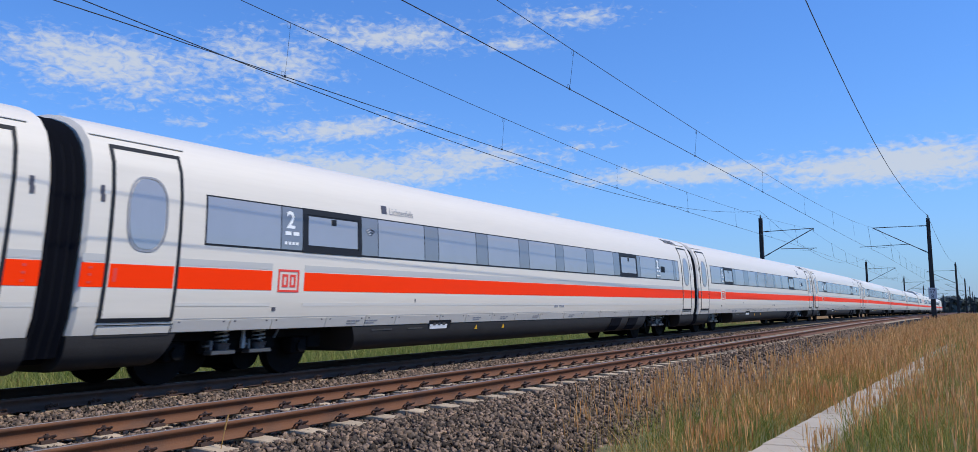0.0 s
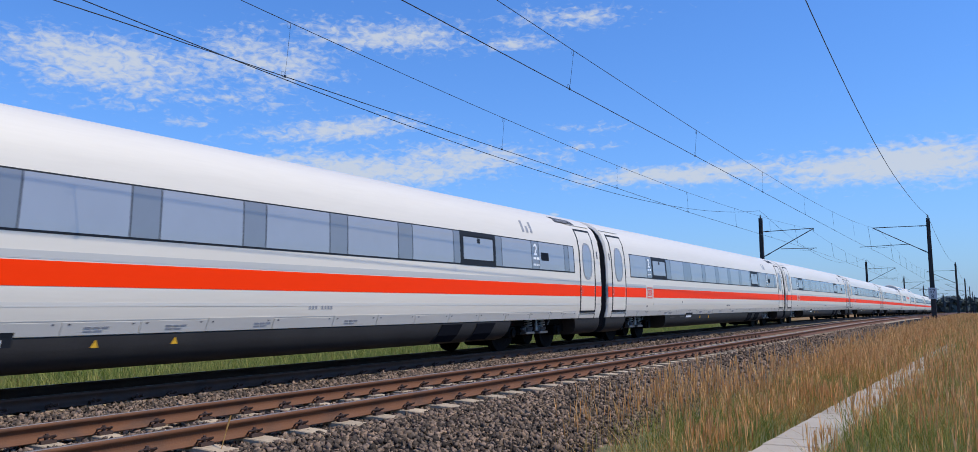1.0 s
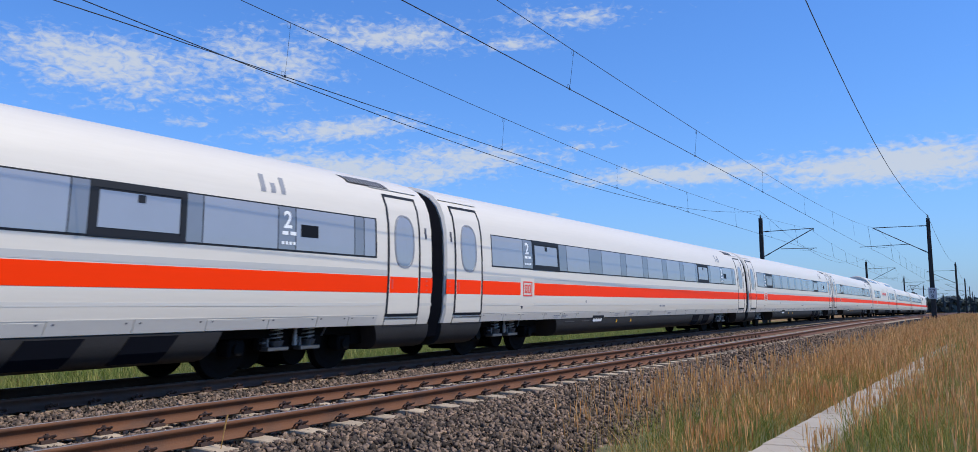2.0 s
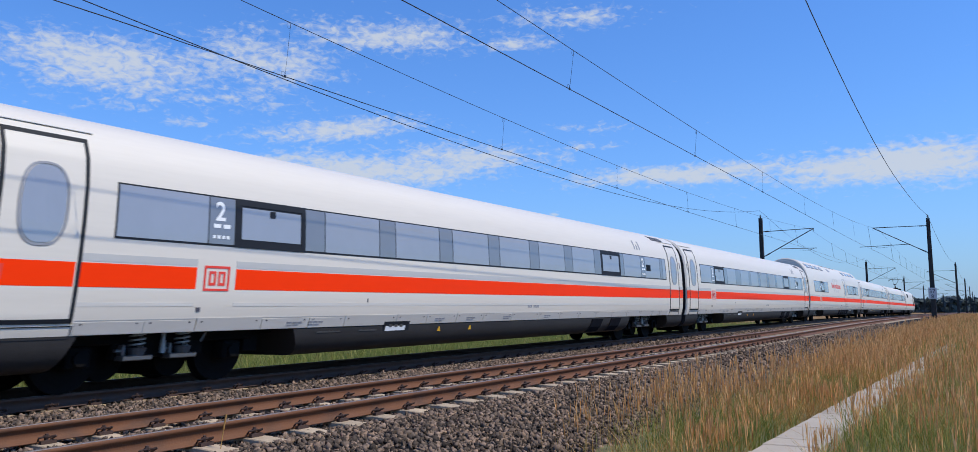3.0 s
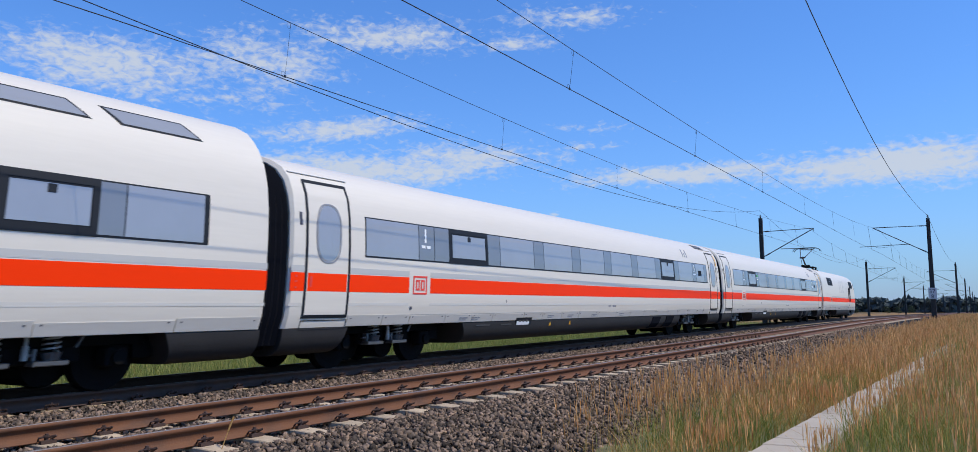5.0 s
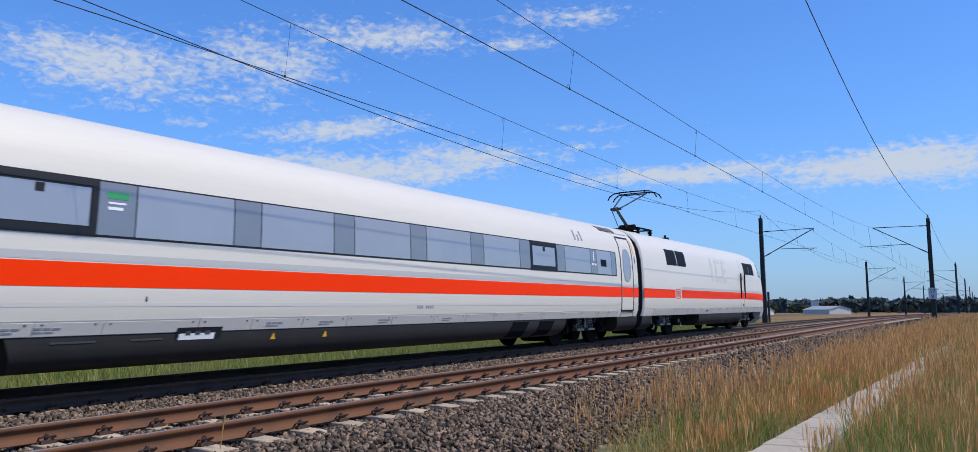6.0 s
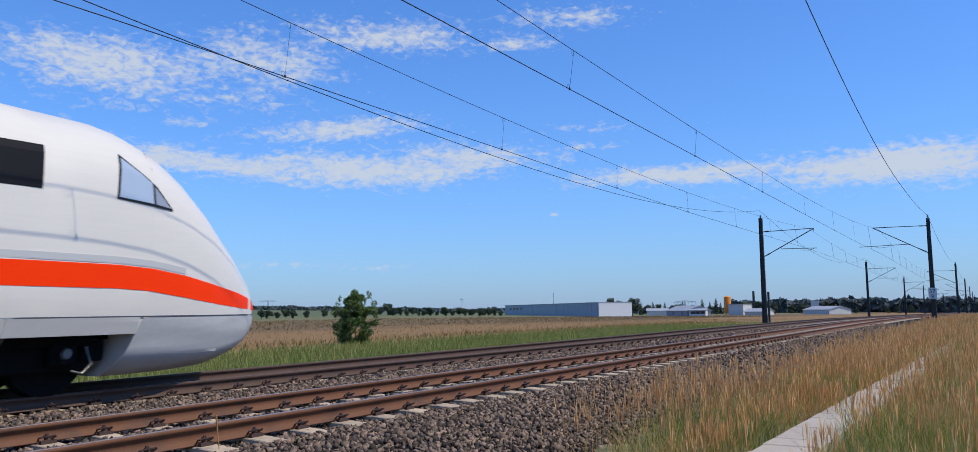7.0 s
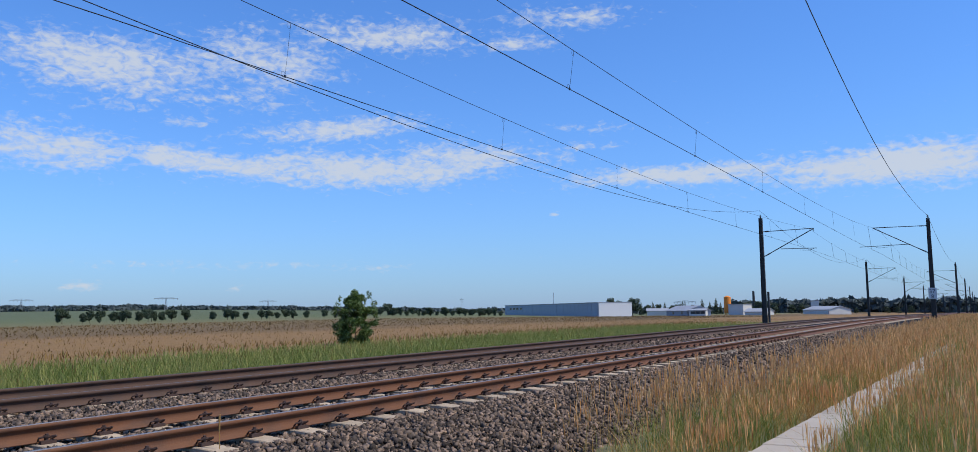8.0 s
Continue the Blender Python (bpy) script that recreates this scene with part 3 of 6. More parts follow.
def build_mast(x, y, side, name_label, arm_y, sign=False):
    """side +1: the arm reaches towards +y. Heights from the local rail."""
    b = rail_z(x)
    g = min(ground_z(x, y), b - 0.4)
    m = empty("catenary_mast", pose(x, y, g), name_label, "catenary mast", "catenary masts")
    up = b - g
    bm = bmesh.new()
    h = 8.1 + up
    # wide-flange column, tapering upwards
    sec = [(-0.14, -1.0), (0.14, -1.0), (0.14, -0.86), (0.05, -0.86), (0.05, 0.86), (0.14, 0.86), (0.14, 1.0), (-0.14, 1.0), (-0.14, 0.86), (-0.05, 0.86), (-0.05, -0.86), (-0.14, -0.86)]
    rings = [[bm.verts.new((dx, dy * w, z)) for dx, dy in sec] for z, w in ((0.0, 0.19), (h, 0.13))]
    for k in range(12):
        bm.faces.new((rings[0][k], rings[0][(k + 1) % 12], rings[1][(k + 1) % 12], rings[1][k]))
    bm.faces.new(rings[0][::-1])
    bm.faces.new(rings[1])
    part("column", bm, M["mast"], m)
    bm = bmesh.new()
    box(bm, -0.3, 0.3, -0.3, 0.3, -0.5, 0.12, 0.03)
    part("foundation", bm, M["concrete"], m)
    reach = side * abs(arm_y - y)
    lo, mid, hi = up + 5.0, up + 5.57, up + 7.0
    if sign:
        lo, mid, hi = up + 5.3, up + 6.05, up + 7.5
    for nm, a, c, r in (("top_tube", (0, side * 0.14, hi), (0, reach, hi + 0.05), 0.028), ("diagonal_tube", (0, side * 0.14, lo), (0, reach, hi + 0.03), 0.034),
                        ("registration_tube", (0, side * 0.14 + reach * 0.33, mid), (0, reach * 1.02 + side * (1.0 if sign else 0.1), mid - 0.06), 0.024)):
        bm = bar(bmesh.new(), a, c, r, 8)
        part(nm, bm, M["arm"], m)
    for z in (lo, hi):
        bm = bmesh.new()
        d = Vector((0, reach, hi - z)).normalized()
        for k in range(6):
            a = Vector((0, side * 0.14, z)) + d * (0.16 + 0.06 * k)
            bar(bm, a, a + d * 0.03, 0.062, 8)
        part("insulator", bm, M["insulator"], m)
    bm = bmesh.new()
    sweep(bm, [(0, reach * 1.0, mid - 0.06), (0, reach * 0.92, mid - 0.20), (0, reach * 0.72, mid - 0.16)], 0.012, 5)
    part("steady_arm", bm, M["arm"], m)
    part("wire_hanger", bar(bmesh.new(), (0, reach, hi + 0.05), (0, reach, hi - 0.2), 0.015, 6), M["arm"], m)
    bm = bmesh.new()
    bar(bm, (0, 0, h - 0.05), (0, 0, h + 0.28), 0.03, 8)
    for k in range(4):
        bar(bm, (0, 0, h + 0.05 + 0.06 * k), (0, 0, h + 0.08 + 0.06 * k), 0.075, 8)
    part("post_insulator", bm, M["insulator"], m)
    if sign:
        bm = bmesh.new()
        box(bm, -0.20, -0.185, -0.30, 0.30, up + 1.55, up + 2.45, 0.004)
        s = part("kilometre_board", bm, M["sign"], m, "white enamel kilometre board with black numerals")
        for txt, zz in (("37", up + 2.02), ("8", up + 1.60)):
            letters(txt, 0.46, M["print_dark"], s, lambda u, v, zz=zz, w=len(txt): (-0.204, 0.13 * w - u, v + zz), "numeral")
    else:
        bm = bmesh.new()
        box(bm, -0.10, 0.10, side * 0.34 - 0.07, side * 0.34 + 0.07, 0.0, 2.9, 0.01)
        if x < 80:
            part("weight_guide", bm, M["mast"], m, "dark tensioning weight guide beside the column")
        else:
            bm.free()
    return m


def letters(txt, size, material, parent, place, name="lettering", bold=0.0, label=""):
    """Raised print from the built-in font, laid on a surface by place(u, v)."""
    c = bpy.data.curves.new("text", "FONT")
    c.body, c.size, c.resolution_u, c.offset = txt, size, 3, size * bold
    tmp = new("text", c)
    bpy.context.view_layer.update()
    me = bpy.data.meshes.new_from_object(tmp.evaluated_get(bpy.context.evaluated_depsgraph_get()))
    bpy.data.objects.remove(tmp)
    bpy.data.curves.remove(c)
    for v in me.vertices:
        v.co = place(v.co.x, v.co.y)
    me.name = name
    me.materials.clear()
    me.materials.append(material)
    ob = new(name, me)
    ob.parent = parent
    if label:
        ob["label"] = label
    return ob


for i in range(7):
    build_mast(66.3 + 68.3 * i, FAR + 3.6, -1, "dark steel catenary mast with cantilever arm over the far track", FAR - 0.35)
for i in range(6):
    build_mast(74.5 + 75.0 * i, -3.65, 1, "dark steel catenary mast with cantilever arm over the near track", 0.45, True if i == 0 else False)

# ---------------- train ----------------
COACH = [(1.22, 0.36), (1.36, 0.46), (1.43, 0.78), (1.495, 1.0), (1.51, 1.35), (1.51, 1.75), (1.495, 2.2), (1.455, 2.7), (1.385, 3.05), (1.26, 3.32), (1.06, 3.53),
         (0.80, 3.67), (0.50, 3.77), (0.2, 3.825), (0.0, 3.835)]
TALL = [(1.22, 0.36), (1.36, 0.46), (1.43, 0.78), (1.495, 1.0), (1.51, 1.35), (1.51, 1.75), (1.495, 2.2), (1.455, 2.7), (1.38, 3.12), (1.27, 3.44), (1.12, 3.70),
        (0.98, 3.87), (0.80, 4.03), (0.50, 4.18), (0.2, 4.255), (0.0, 4.265)]


def half(prof, z):
    """Half width of a section at height z."""
    zs, ys = [p[1] for p in prof], [p[0] for p in prof]
    return float(np.interp(z, zs, ys))


def coach_surface(prof):
    return lambda x, z: half(prof, z)


def nose_top(x):
    return float(np.interp(x, [15.65, 16.55, 17.06, 17.56, 18.06, 18.66, 19.28, 19.80, 20.14, 20.28], [3.835, 3.81, 3.72, 3.51, 3.19, 2.70, 2.12, 1.61, 1.22, 0.95]))


def nose_low(x):
    return float(np.interp(x, [16.8, 18.2, 19.0, 19.6, 19.95, 20.26], [0.14, 0.15, 0.20, 0.35, 0.58, 0.90]))


def nose_wide(x):
    return float(np.interp(x, [15.5, 16.5, 17.3, 18.0, 18.6, 19.2, 19.75, 20.07, 20.28], [1.0, 0.985, 0.95, 0.885, 0.80, 0.67, 0.50, 0.33, 0.03]))


def power_surface(x, z):
    if x < 15.5:
        return half(COACH, z)
    zb = 0.36 + float(np.interp(x, [17.2, 18.2, 19.0, 19.6, 19.95, 20.26], [0.0, 0.0, 0.03, 0.14, 0.32, 0.60]))
    zt = nose_top(x)
    k = 0.36 + (z - zb) / max(zt - zb, 0.01) * 3.475
    tuck = 1.3 * max(0.0, 0.36 - k)          # the apron curves in under the nose
    return (half(COACH, k) - tuck) * nose_wide(x)


def patch(bm, corners, surf, off=0.004, nx=2, nz=4, side=-1, thick=0.0):
    """A piece of skin over the quad (x, z) corners: lower left, lower right, upper right, upper left."""
    (ax, az), (bx, bz), (cx, cz), (dx, dz) = corners
    rows = []
    for j in range(nz + 1):
        v = j / nz
        row = []
        for i in range(nx + 1):
            u = i / nx
            x = (ax * (1 - u) + bx * u) * (1 - v) + (dx * (1 - u) + cx * u) * v
            z = (az * (1 - u) + bz * u) * (1 - v) + (dz * (1 - u) + cz * u) * v
            y0 = surf(x, z)
            s = (surf(x, z + 0.03) - surf(x, z - 0.03)) / 0.06
            q = math.hypot(1, s)
            row.append(bm.verts.new((x, side * (y0 + off / q), z - off * s / q)))
        rows.append(row)
    fs = []
    for a, b in zip(rows, rows[1:]):
        for i in range(nx):
            f = (a[i], a[i + 1], b[i + 1], b[i])
            fs.append(bm.faces.new(f if side < 0 else f[::-1]))
    # turn the rim inwards, so that the piece has an edge
    rim = rows[0] + [r[-1] for r in rows[1:]] + rows[-1][-2::-1] + [r[0] for r in rows[-2:0:-1]]
    inner = [bm.verts.new((v.co.x, v.co.y - side * max(off, 0.004) * 1.6, v.co.z)) for v in rim]
    n = len(rim)
    for k in range(n):
        f = (rim[(k + 1) % n], rim[k], inner[k], inner[(k + 1) % n])
        bm.faces.new(f if side < 0 else f[::-1])
    return bm


def rect(bm, x0, x1, z0, z1, surf, off=0.004, side=-1, nz=None, nx=None):
    return patch(bm, ((x0, z0), (x1, z0), (x1, z1), (x0, z1)), surf, off, nx or max(1, int(abs(x1 - x0) / 3)), nz or max(1, int(abs(z1 - z0) / 0.05)), side)


def outline(bm, x0, x1, z0, z1, w, surf, off, side=-1):
    rect(bm, x0, x1, z1 - w, z1, surf, off, side)
    rect(bm, x0, x1, z0, z0 + w, surf, off, side)
    rect(bm, x0, x0 + w, z0 + w, z1 - w, surf, off, side)
    rect(bm, x1 - w, x1, z0 + w, z1 - w, surf, off, side)
    return bm


def oval(bm, xc, zc, a, b, surf, off, side=-1, hole=0.0, n=28):
    """A tall rounded pane (or its ring, with a hole) on the skin."""
    def pt(k, f, o):
        t = 2 * math.pi * k / n
        c, s = math.cos(t), math.sin(t)
        x = xc + f * a * math.copysign(abs(c) ** 0.75, c)
        z = zc + (b - a * (1 - f)) * math.copysign(abs(s) ** 0.75, s)
        return bm.verts.new((x, side * (surf(x, z) + o), z))
    outer = [pt(k, 1.0, off) for k in range(n)]
    base = [pt(k, 1.0, off - 0.012) for k in range(n)]
    for k in range(n):
        f = (outer[(k + 1) % n], outer[k], base[k], base[(k + 1) % n])
        bm.faces.new(f if side > 0 else f[::-1])
    if hole:
        inner = [pt(k, 1.0 - hole, off) for k in range(n)]
        for k in range(n):
            f = (outer[k], outer[(k + 1) % n], inner[(k + 1) % n], inner[k])
            bm.faces.new(f if side < 0 else f[::-1])
    else:
        zs = [0.66, 0.33]
        rings = [outer]
        for f in zs:
            rings.append([pt(k, f, off) for k in range(n)])
        for r0, r1 in zip(rings, rings[1:]):
            for k in range(n):
                f = (r0[k], r0[(k + 1) % n], r1[(k + 1) % n], r1[k])
                bm.faces.new(f if side < 0 else f[::-1])
        bm.faces.new(rings[-1] if side < 0 else rings[-1][::-1])
    return bm


def loft(bm, sections):
    """Closed rings of (x, y, z), one after another, capped."""
    rings = [[bm.verts.new(c) for c in s] for s in sections]
    n = len(rings[0])
    for a, b in zip(rings, rings[1:]):
        for k in range(n):
            bm.faces.new((a[k], b[k], b[(k + 1) % n], a[(k + 1) % n]))
    bm.faces.new(rings[0])
    bm.faces.new(rings[-1][::-1])
    return bm


def ring(prof, x, low, fy=1.0, top=None, cut=0.0):
    """The section above height low, mirrored; cut draws it in all round."""
    pts = [(half(prof, low), low)] + [p for p in prof if p[1] > low + 0.01]
    if top:
        pts = [(y, low + (z - low) * (top - low) / (pts[-1][1] - low)) for y, z in pts]
    r = [(x, -(y - cut) * fy if y > cut else 0.0, z - (cut if z > 3.0 else 0)) for y, z in pts]
    return r + [(x, -c[1], c[2]) for c in r[-2::-1]]


def smooth_by_angle(ob, deg=32):
    me = ob.data
    me.polygons.foreach_set("use_smooth", [True] * len(me.polygons))
    bm = bmesh.new()
    bm.from_mesh(me)
    for e in bm.edges:
        e.smooth = len(e.link_faces) == 2 and e.calc_face_angle(0) < radians(deg)
    bm.to_mesh(me)
    bm.free()
    return ob


def wheel_mesh(r=0.46):
    bm = bmesh.new()
    bar(bm, (0, -0.065, 0), (0, 0.065, 0), r, 28)
    bar(bm, (0, 0.055, 0), (0, 0.085, 0), r + 0.028, 28)
    bar(bm, (0, -0.072, 0), (0, -0.06, 0), r * 0.72, 20, r * 0.8)
    bar(bm, (0, -0.15, 0), (0, -0.05, 0), 0.12, 14)
    return bm


def build_bogie(parent, xc, base=2.5, powered=False):
    """Bogie of a car: frame, four wheels, springs, dampers, axle boxes."""
    g = part("bogie_frame", bogie_frame(base), M["bogie"], parent, "near-black bogie frame, underfloor shade put into its colour")
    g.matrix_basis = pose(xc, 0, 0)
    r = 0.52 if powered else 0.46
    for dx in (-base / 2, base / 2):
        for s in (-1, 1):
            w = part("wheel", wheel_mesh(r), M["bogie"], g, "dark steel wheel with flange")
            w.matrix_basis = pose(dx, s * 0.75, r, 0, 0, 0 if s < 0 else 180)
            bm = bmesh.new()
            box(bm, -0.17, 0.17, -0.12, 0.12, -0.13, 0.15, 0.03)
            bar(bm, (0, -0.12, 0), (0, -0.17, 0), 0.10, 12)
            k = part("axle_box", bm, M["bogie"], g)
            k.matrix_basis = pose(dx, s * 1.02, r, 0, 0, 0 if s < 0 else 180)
            if powered:
                bm = bar(bmesh.new(), (0, -0.17, 0.02), (0, -0.20, 0.02), 0.075, 16, 0.06)
                part("axle_cap", bm, M["steel"], g, "pale round axle cap").matrix_basis = k.matrix_basis.copy()
                bm = sweep(bmesh.new(), [(0.30, -0.1, 0.10), (0.36, -0.16, -0.12), (0.24, -0.18, -0.24), (0.10, -0.16, -0.20)], 0.016, 6)
                part("earthing_cable", bm, M["steel"], g, "grey looped earthing cable").matrix_basis = k.matrix_basis.copy()
    for s in (-1, 1):
        for dx in ((-0.42, 0.32) if not powered else (-0.35, 0.35)):
            bm = bmesh.new()
            for k in range(4):
                z = 0.58 + 0.062 * k
                sweep(bm, [(0.10 * math.cos(a * 0.5236), 0.10 * math.sin(a * 0.5236), z + 0.0052 * a) for a in range(13)], 0.016, 5)
            sp = part("coil_spring", bm, M["spring"], g, "pale steel coil spring")
            sp.matrix_basis = pose(dx, s * 1.12, 0)
            bm = bmesh.new()
            box(bm, -0.26, 0.20, -0.10, 0.10, 0.40, 0.47, 0.012)
            box(bm, -0.26, -0.21, -0.06, 0.06, 0.47, 0.62, 0.01)
            box(bm, -0.34, -0.20, -0.04, 0.04, 0.52, 0.56, 0.01)
            bar(bm, (0, 0, 0.46), (0, 0, 0.57), 0.10, 12, 0.13)
            pl = part("spring_plate", bm, M["steel"], g, "grey cast spring plate")
            pl.matrix_basis = pose(dx, s * 1.13, 0)
        bm = bmesh.new()
        bar(bm, (-0.03, s * 1.16, 0.48), (-0.03, s * 1.16, 0.86), 0.028, 8)
        bar(bm, (-0.03, s * 1.16, 0.48), (-0.03, s * 1.16, 0.66), 0.042, 8)
        part("damper", bm, M["spring"], g, "bright damper rod")
        bm = bmesh.new()
        sweep(bm, [(0.62, s * 1.16, 0.62), (0.70, s * 1.18, 0.78), (0.64, s * 1.18, 0.90)], 0.02, 6)
        part("brake_hose", bm, M["steel"], g)
    return g


def bogie_frame(base):
    bm = bmesh.new()
    e = base / 2
    for s in (-1, 1):
        box(bm, -e - 0.45, e + 0.45, s * 1.0 - 0.07, s * 1.0 + 0.07, 0.62, 0.78, 0.02)
        box(bm, -0.75, 0.75, s * 1.0 - 0.06, s * 1.0 + 0.06, 0.42, 0.66, 0.02)
        box(bm, -e - 0.62, -e - 0.3, s * 0.98 - 0.05, s * 0.98 + 0.05, 0.42, 0.7, 0.02)
        box(bm, e + 0.3, e + 0.62, s * 0.98 - 0.05, s * 0.98 + 0.05, 0.42, 0.7, 0.02)
    for dx in (-e, -0.2, 0.2, e):
        bar(bm, (dx, -1.0, 0.46), (dx, 1.0, 0.46), 0.085, 10)
    box(bm, -0.5, 0.5, -0.95, 0.95, 0.55, 0.85, 0.03)
    for dx in (-0.55, 0.55):
        bar(bm, (dx, -0.6, 0.40), (dx, 0.6, 0.40), 0.30, 14)
    return bm


def bars(bm, x, z, n, w, h, gap, surf, off, side=-1):
    for i in range(n):
        rect(bm, x + i * (w + gap), x + i * (w + gap) + w, z, z + h, surf, off, side, 1, 1)
    return bm


def skin_letters(txt, x, z, size, surf, material, parent, off=0.006, spread=1.0, name="lettering", label="", bold=0.0):
    return letters(txt, size, material, parent, lambda u, v: (x + u * spread, -(surf(x + u * spread, z + v) + off), z + v), name, bold, label)


def emblem(parent, x, z, surf):
    """Railway emblem: a red-framed white field with two plain red blocks."""
    bm = outline(bmesh.new(), x, x + 0.47, z, z + 0.37, 0.035, surf, 0.007)
    part("emblem_frame", bm, M["red_print"], parent, "red emblem frame")
    bm = bmesh.new()
    for dx in (0.09, 0.26):
        outline(bm, x + dx, x + dx + 0.13, z + 0.08, z + 0.29, 0.038, surf, 0.007)
    part("emblem_mark", bm, M["red_print"], parent, "plain red emblem blocks")


def door(parent, x0, surf, z0=0.97, z1=3.28, w=1.06, narrow=False, side=-1, sign=True):
    d = part("door", rect(bmesh.new(), x0, x0 + w, z0, z1, surf, 0.005, side), M["white"], parent, "white plug door with a tall oval window")
    smooth_by_angle(d)
    t = 0.018 if narrow else 0.04
    part("door_seal", outline(bmesh.new(), x0 - t, x0 + w + t, z0 - t, z1 + t, t * 1.4, surf, 0.009, side), M["seal"], d, "black rubber door seal")
    xc, zc = x0 + w / 2, 2.40
    part("door_window", oval(bmesh.new(), xc, zc, 0.285, 0.49, surf, 0.012, side), M["glass"], d, "grey tinted oval pane")
    part("window_ring", oval(bmesh.new(), xc, zc, 0.325, 0.53, surf, 0.014, side, 0.09), M["print_grey"], d, "grey oval ring")
    part("door_stripe", rect(bmesh.new(), x0 + 0.035, x0 + w - 0.035, 1.385, 1.695, surf, 0.007, side), M["red"], d, "orange-red stripe")
    if side < 0:
        bm = rect(bmesh.new(), x0 + 0.09, x0 + 0.14, 1.46, 1.64, surf, 0.011)
        part("door_handle", bm, M["red_print"], d, "red recessed door handle")
        bm = outline(bmesh.new(), x0 - 0.02, x0 + w + 0.06, z0 - 0.24, z0 - 0.07, 0.012, surf, 0.008)
        part("step_flap", bm, M["seal"], d)
    return d


def window_band(parent, x0, x1, surf, cells, z0=2.03, z1=2.79, side=-1):
    """cells: widths of panes in turn, 'p' for a pillar panel, 'e' for the framed emergency window, 'n' numeral pillar."""
    band = part("window_band", rect(bmesh.new(), x0, x1, z0, z1, surf, 0.005, side), M["seal"], parent, "flush dark window band")
    smooth_by_angle(band)
    x = x0 + 0.025
    for kind, w in cells:
        if kind == "e":
            part("emergency_frame", outline(bmesh.new(), x - 0.01, x + w, z0, z1, 0.10, surf, 0.013, side), M["seal"], band, "thick black emergency window frame")
            smooth_by_angle(part("window_pane", rect(bmesh.new(), x + 0.12, x + w - 0.12, z0 + 0.13, z1 - 0.13, surf, 0.011, side), M["glass"], band))
            bm = rect(bmesh.new(), x + w * 0.5 - 0.06, x + w * 0.5 + 0.06, z1 - 0.25, z1 - 0.14, surf, 0.016, side)
            part("hammer_point", bm, M["seal"], band)
        else:
            smooth_by_angle(part("window_pane" if kind == "g" else "pillar_panel", rect(bmesh.new(), x, x + w - 0.022, z0 + 0.03, z1 - 0.025, surf, 0.010, side),
                                 M["glass" if kind == "g" else "pillar"], band))
            if kind == "n2" and side < 0:
                skin_letters("2", x + 0.10, 2.42, 0.40, surf, M["print_white"], band, 0.014, name="class_numeral", label="white class numeral", bold=0.02)
                part("pictogram", bars(bmesh.new(), x + 0.08, 2.30, 2, 0.13, 0.06, 0.05, surf, 0.014), M["print_white"], band)
                part("seat_numbers", bars(bmesh.new(), x + 0.07, 2.14, 4, 0.055, 0.05, 0.03, surf, 0.014), M["print_white"], band)
            if kind == "n1" and side < 0:
                skin_letters("1", x + 0.12, 2.42, 0.40, surf, M["print_white"], band, 0.014, name="class_numeral", label="white class numeral", bold=0.02)
                part("pictogram", bars(bmesh.new(), x + 0.08, 2.30, 2, 0.13, 0.06, 0.05, surf, 0.014), M["print_white"], band)
            if kind == "w" and side < 0:
                bm = bmesh.new()
                for k, rr in enumerate((0.06, 0.11, 0.16)):
                    sweep(bm, [(x + w / 2 + rr * math.sin(a), -(surf(x, 2.42) + 0.010), 2.40 + rr * math.cos(a)) for a in [0.8 * (i / 4 - 1) for i in range(9)]], 0.012, 4)
                part("wave_mark", bm, M["print_grey"], band)
        x += w
    return band


def skirt_panels(parent, xs, surf, z0=0.78, z1=0.94):
    for a, b in zip(xs, xs[1:]):
        dz = random.choice((0.0, 0.0, 0.03))
        p = part("skirt_panel", rect(bmesh.new(), a + 0.008, b - 0.008, z0, z1 + dz, surf, 0.011), M["skirt"], parent)
        if b - a > 0.5:
            part("panel_lock", bars(bmesh.new(), a + 0.08, z1 - 0.035, 2, 0.03, 0.022, b - a - 0.24, surf, 0.015), M["print_dark"], p)


def stripe(parent, x0, x1, surf, side=-1):
    part("red_stripe", rect(bmesh.new(), x0, x1, 1.385, 1.695, surf, 0.004, side), M["red"], parent, "orange-red side stripe")
    part("grey_pinstripe", rect(bmesh.new(), x0, x1, 1.715, 1.815, surf, 0.004, side), M["grey_line"], parent)
    # flat strip with the body's soft shading in its colour
    part("body_crease", rect(bmesh.new(), x0, x1, 1.135, 1.19, surf, 0.004, side), M["crease_shade"], parent)


def bellows(parent, x0, x1, prof, top=None):
    secs = []
    n = 9
    for i in range(n):
        x = x0 + (x1 - x0) * i / (n - 1)
        cut = 0.055 if i % 2 else 0.105
        secs.append([(x, y, z) for x_, y, z in ring(prof, x, 0.5, cut=cut)])
    smooth_by_angle(part("gangway_bellows", loft(bmesh.new(), secs), M["bellows"], parent, "black folded gangway bellows"), 20)
    bm = bmesh.new()
    box(bm, x0, x1, -1.05, 1.05, 0.42, 0.95, 0.05)
    part("coupler_fairing", bm, M["bellows"], parent)


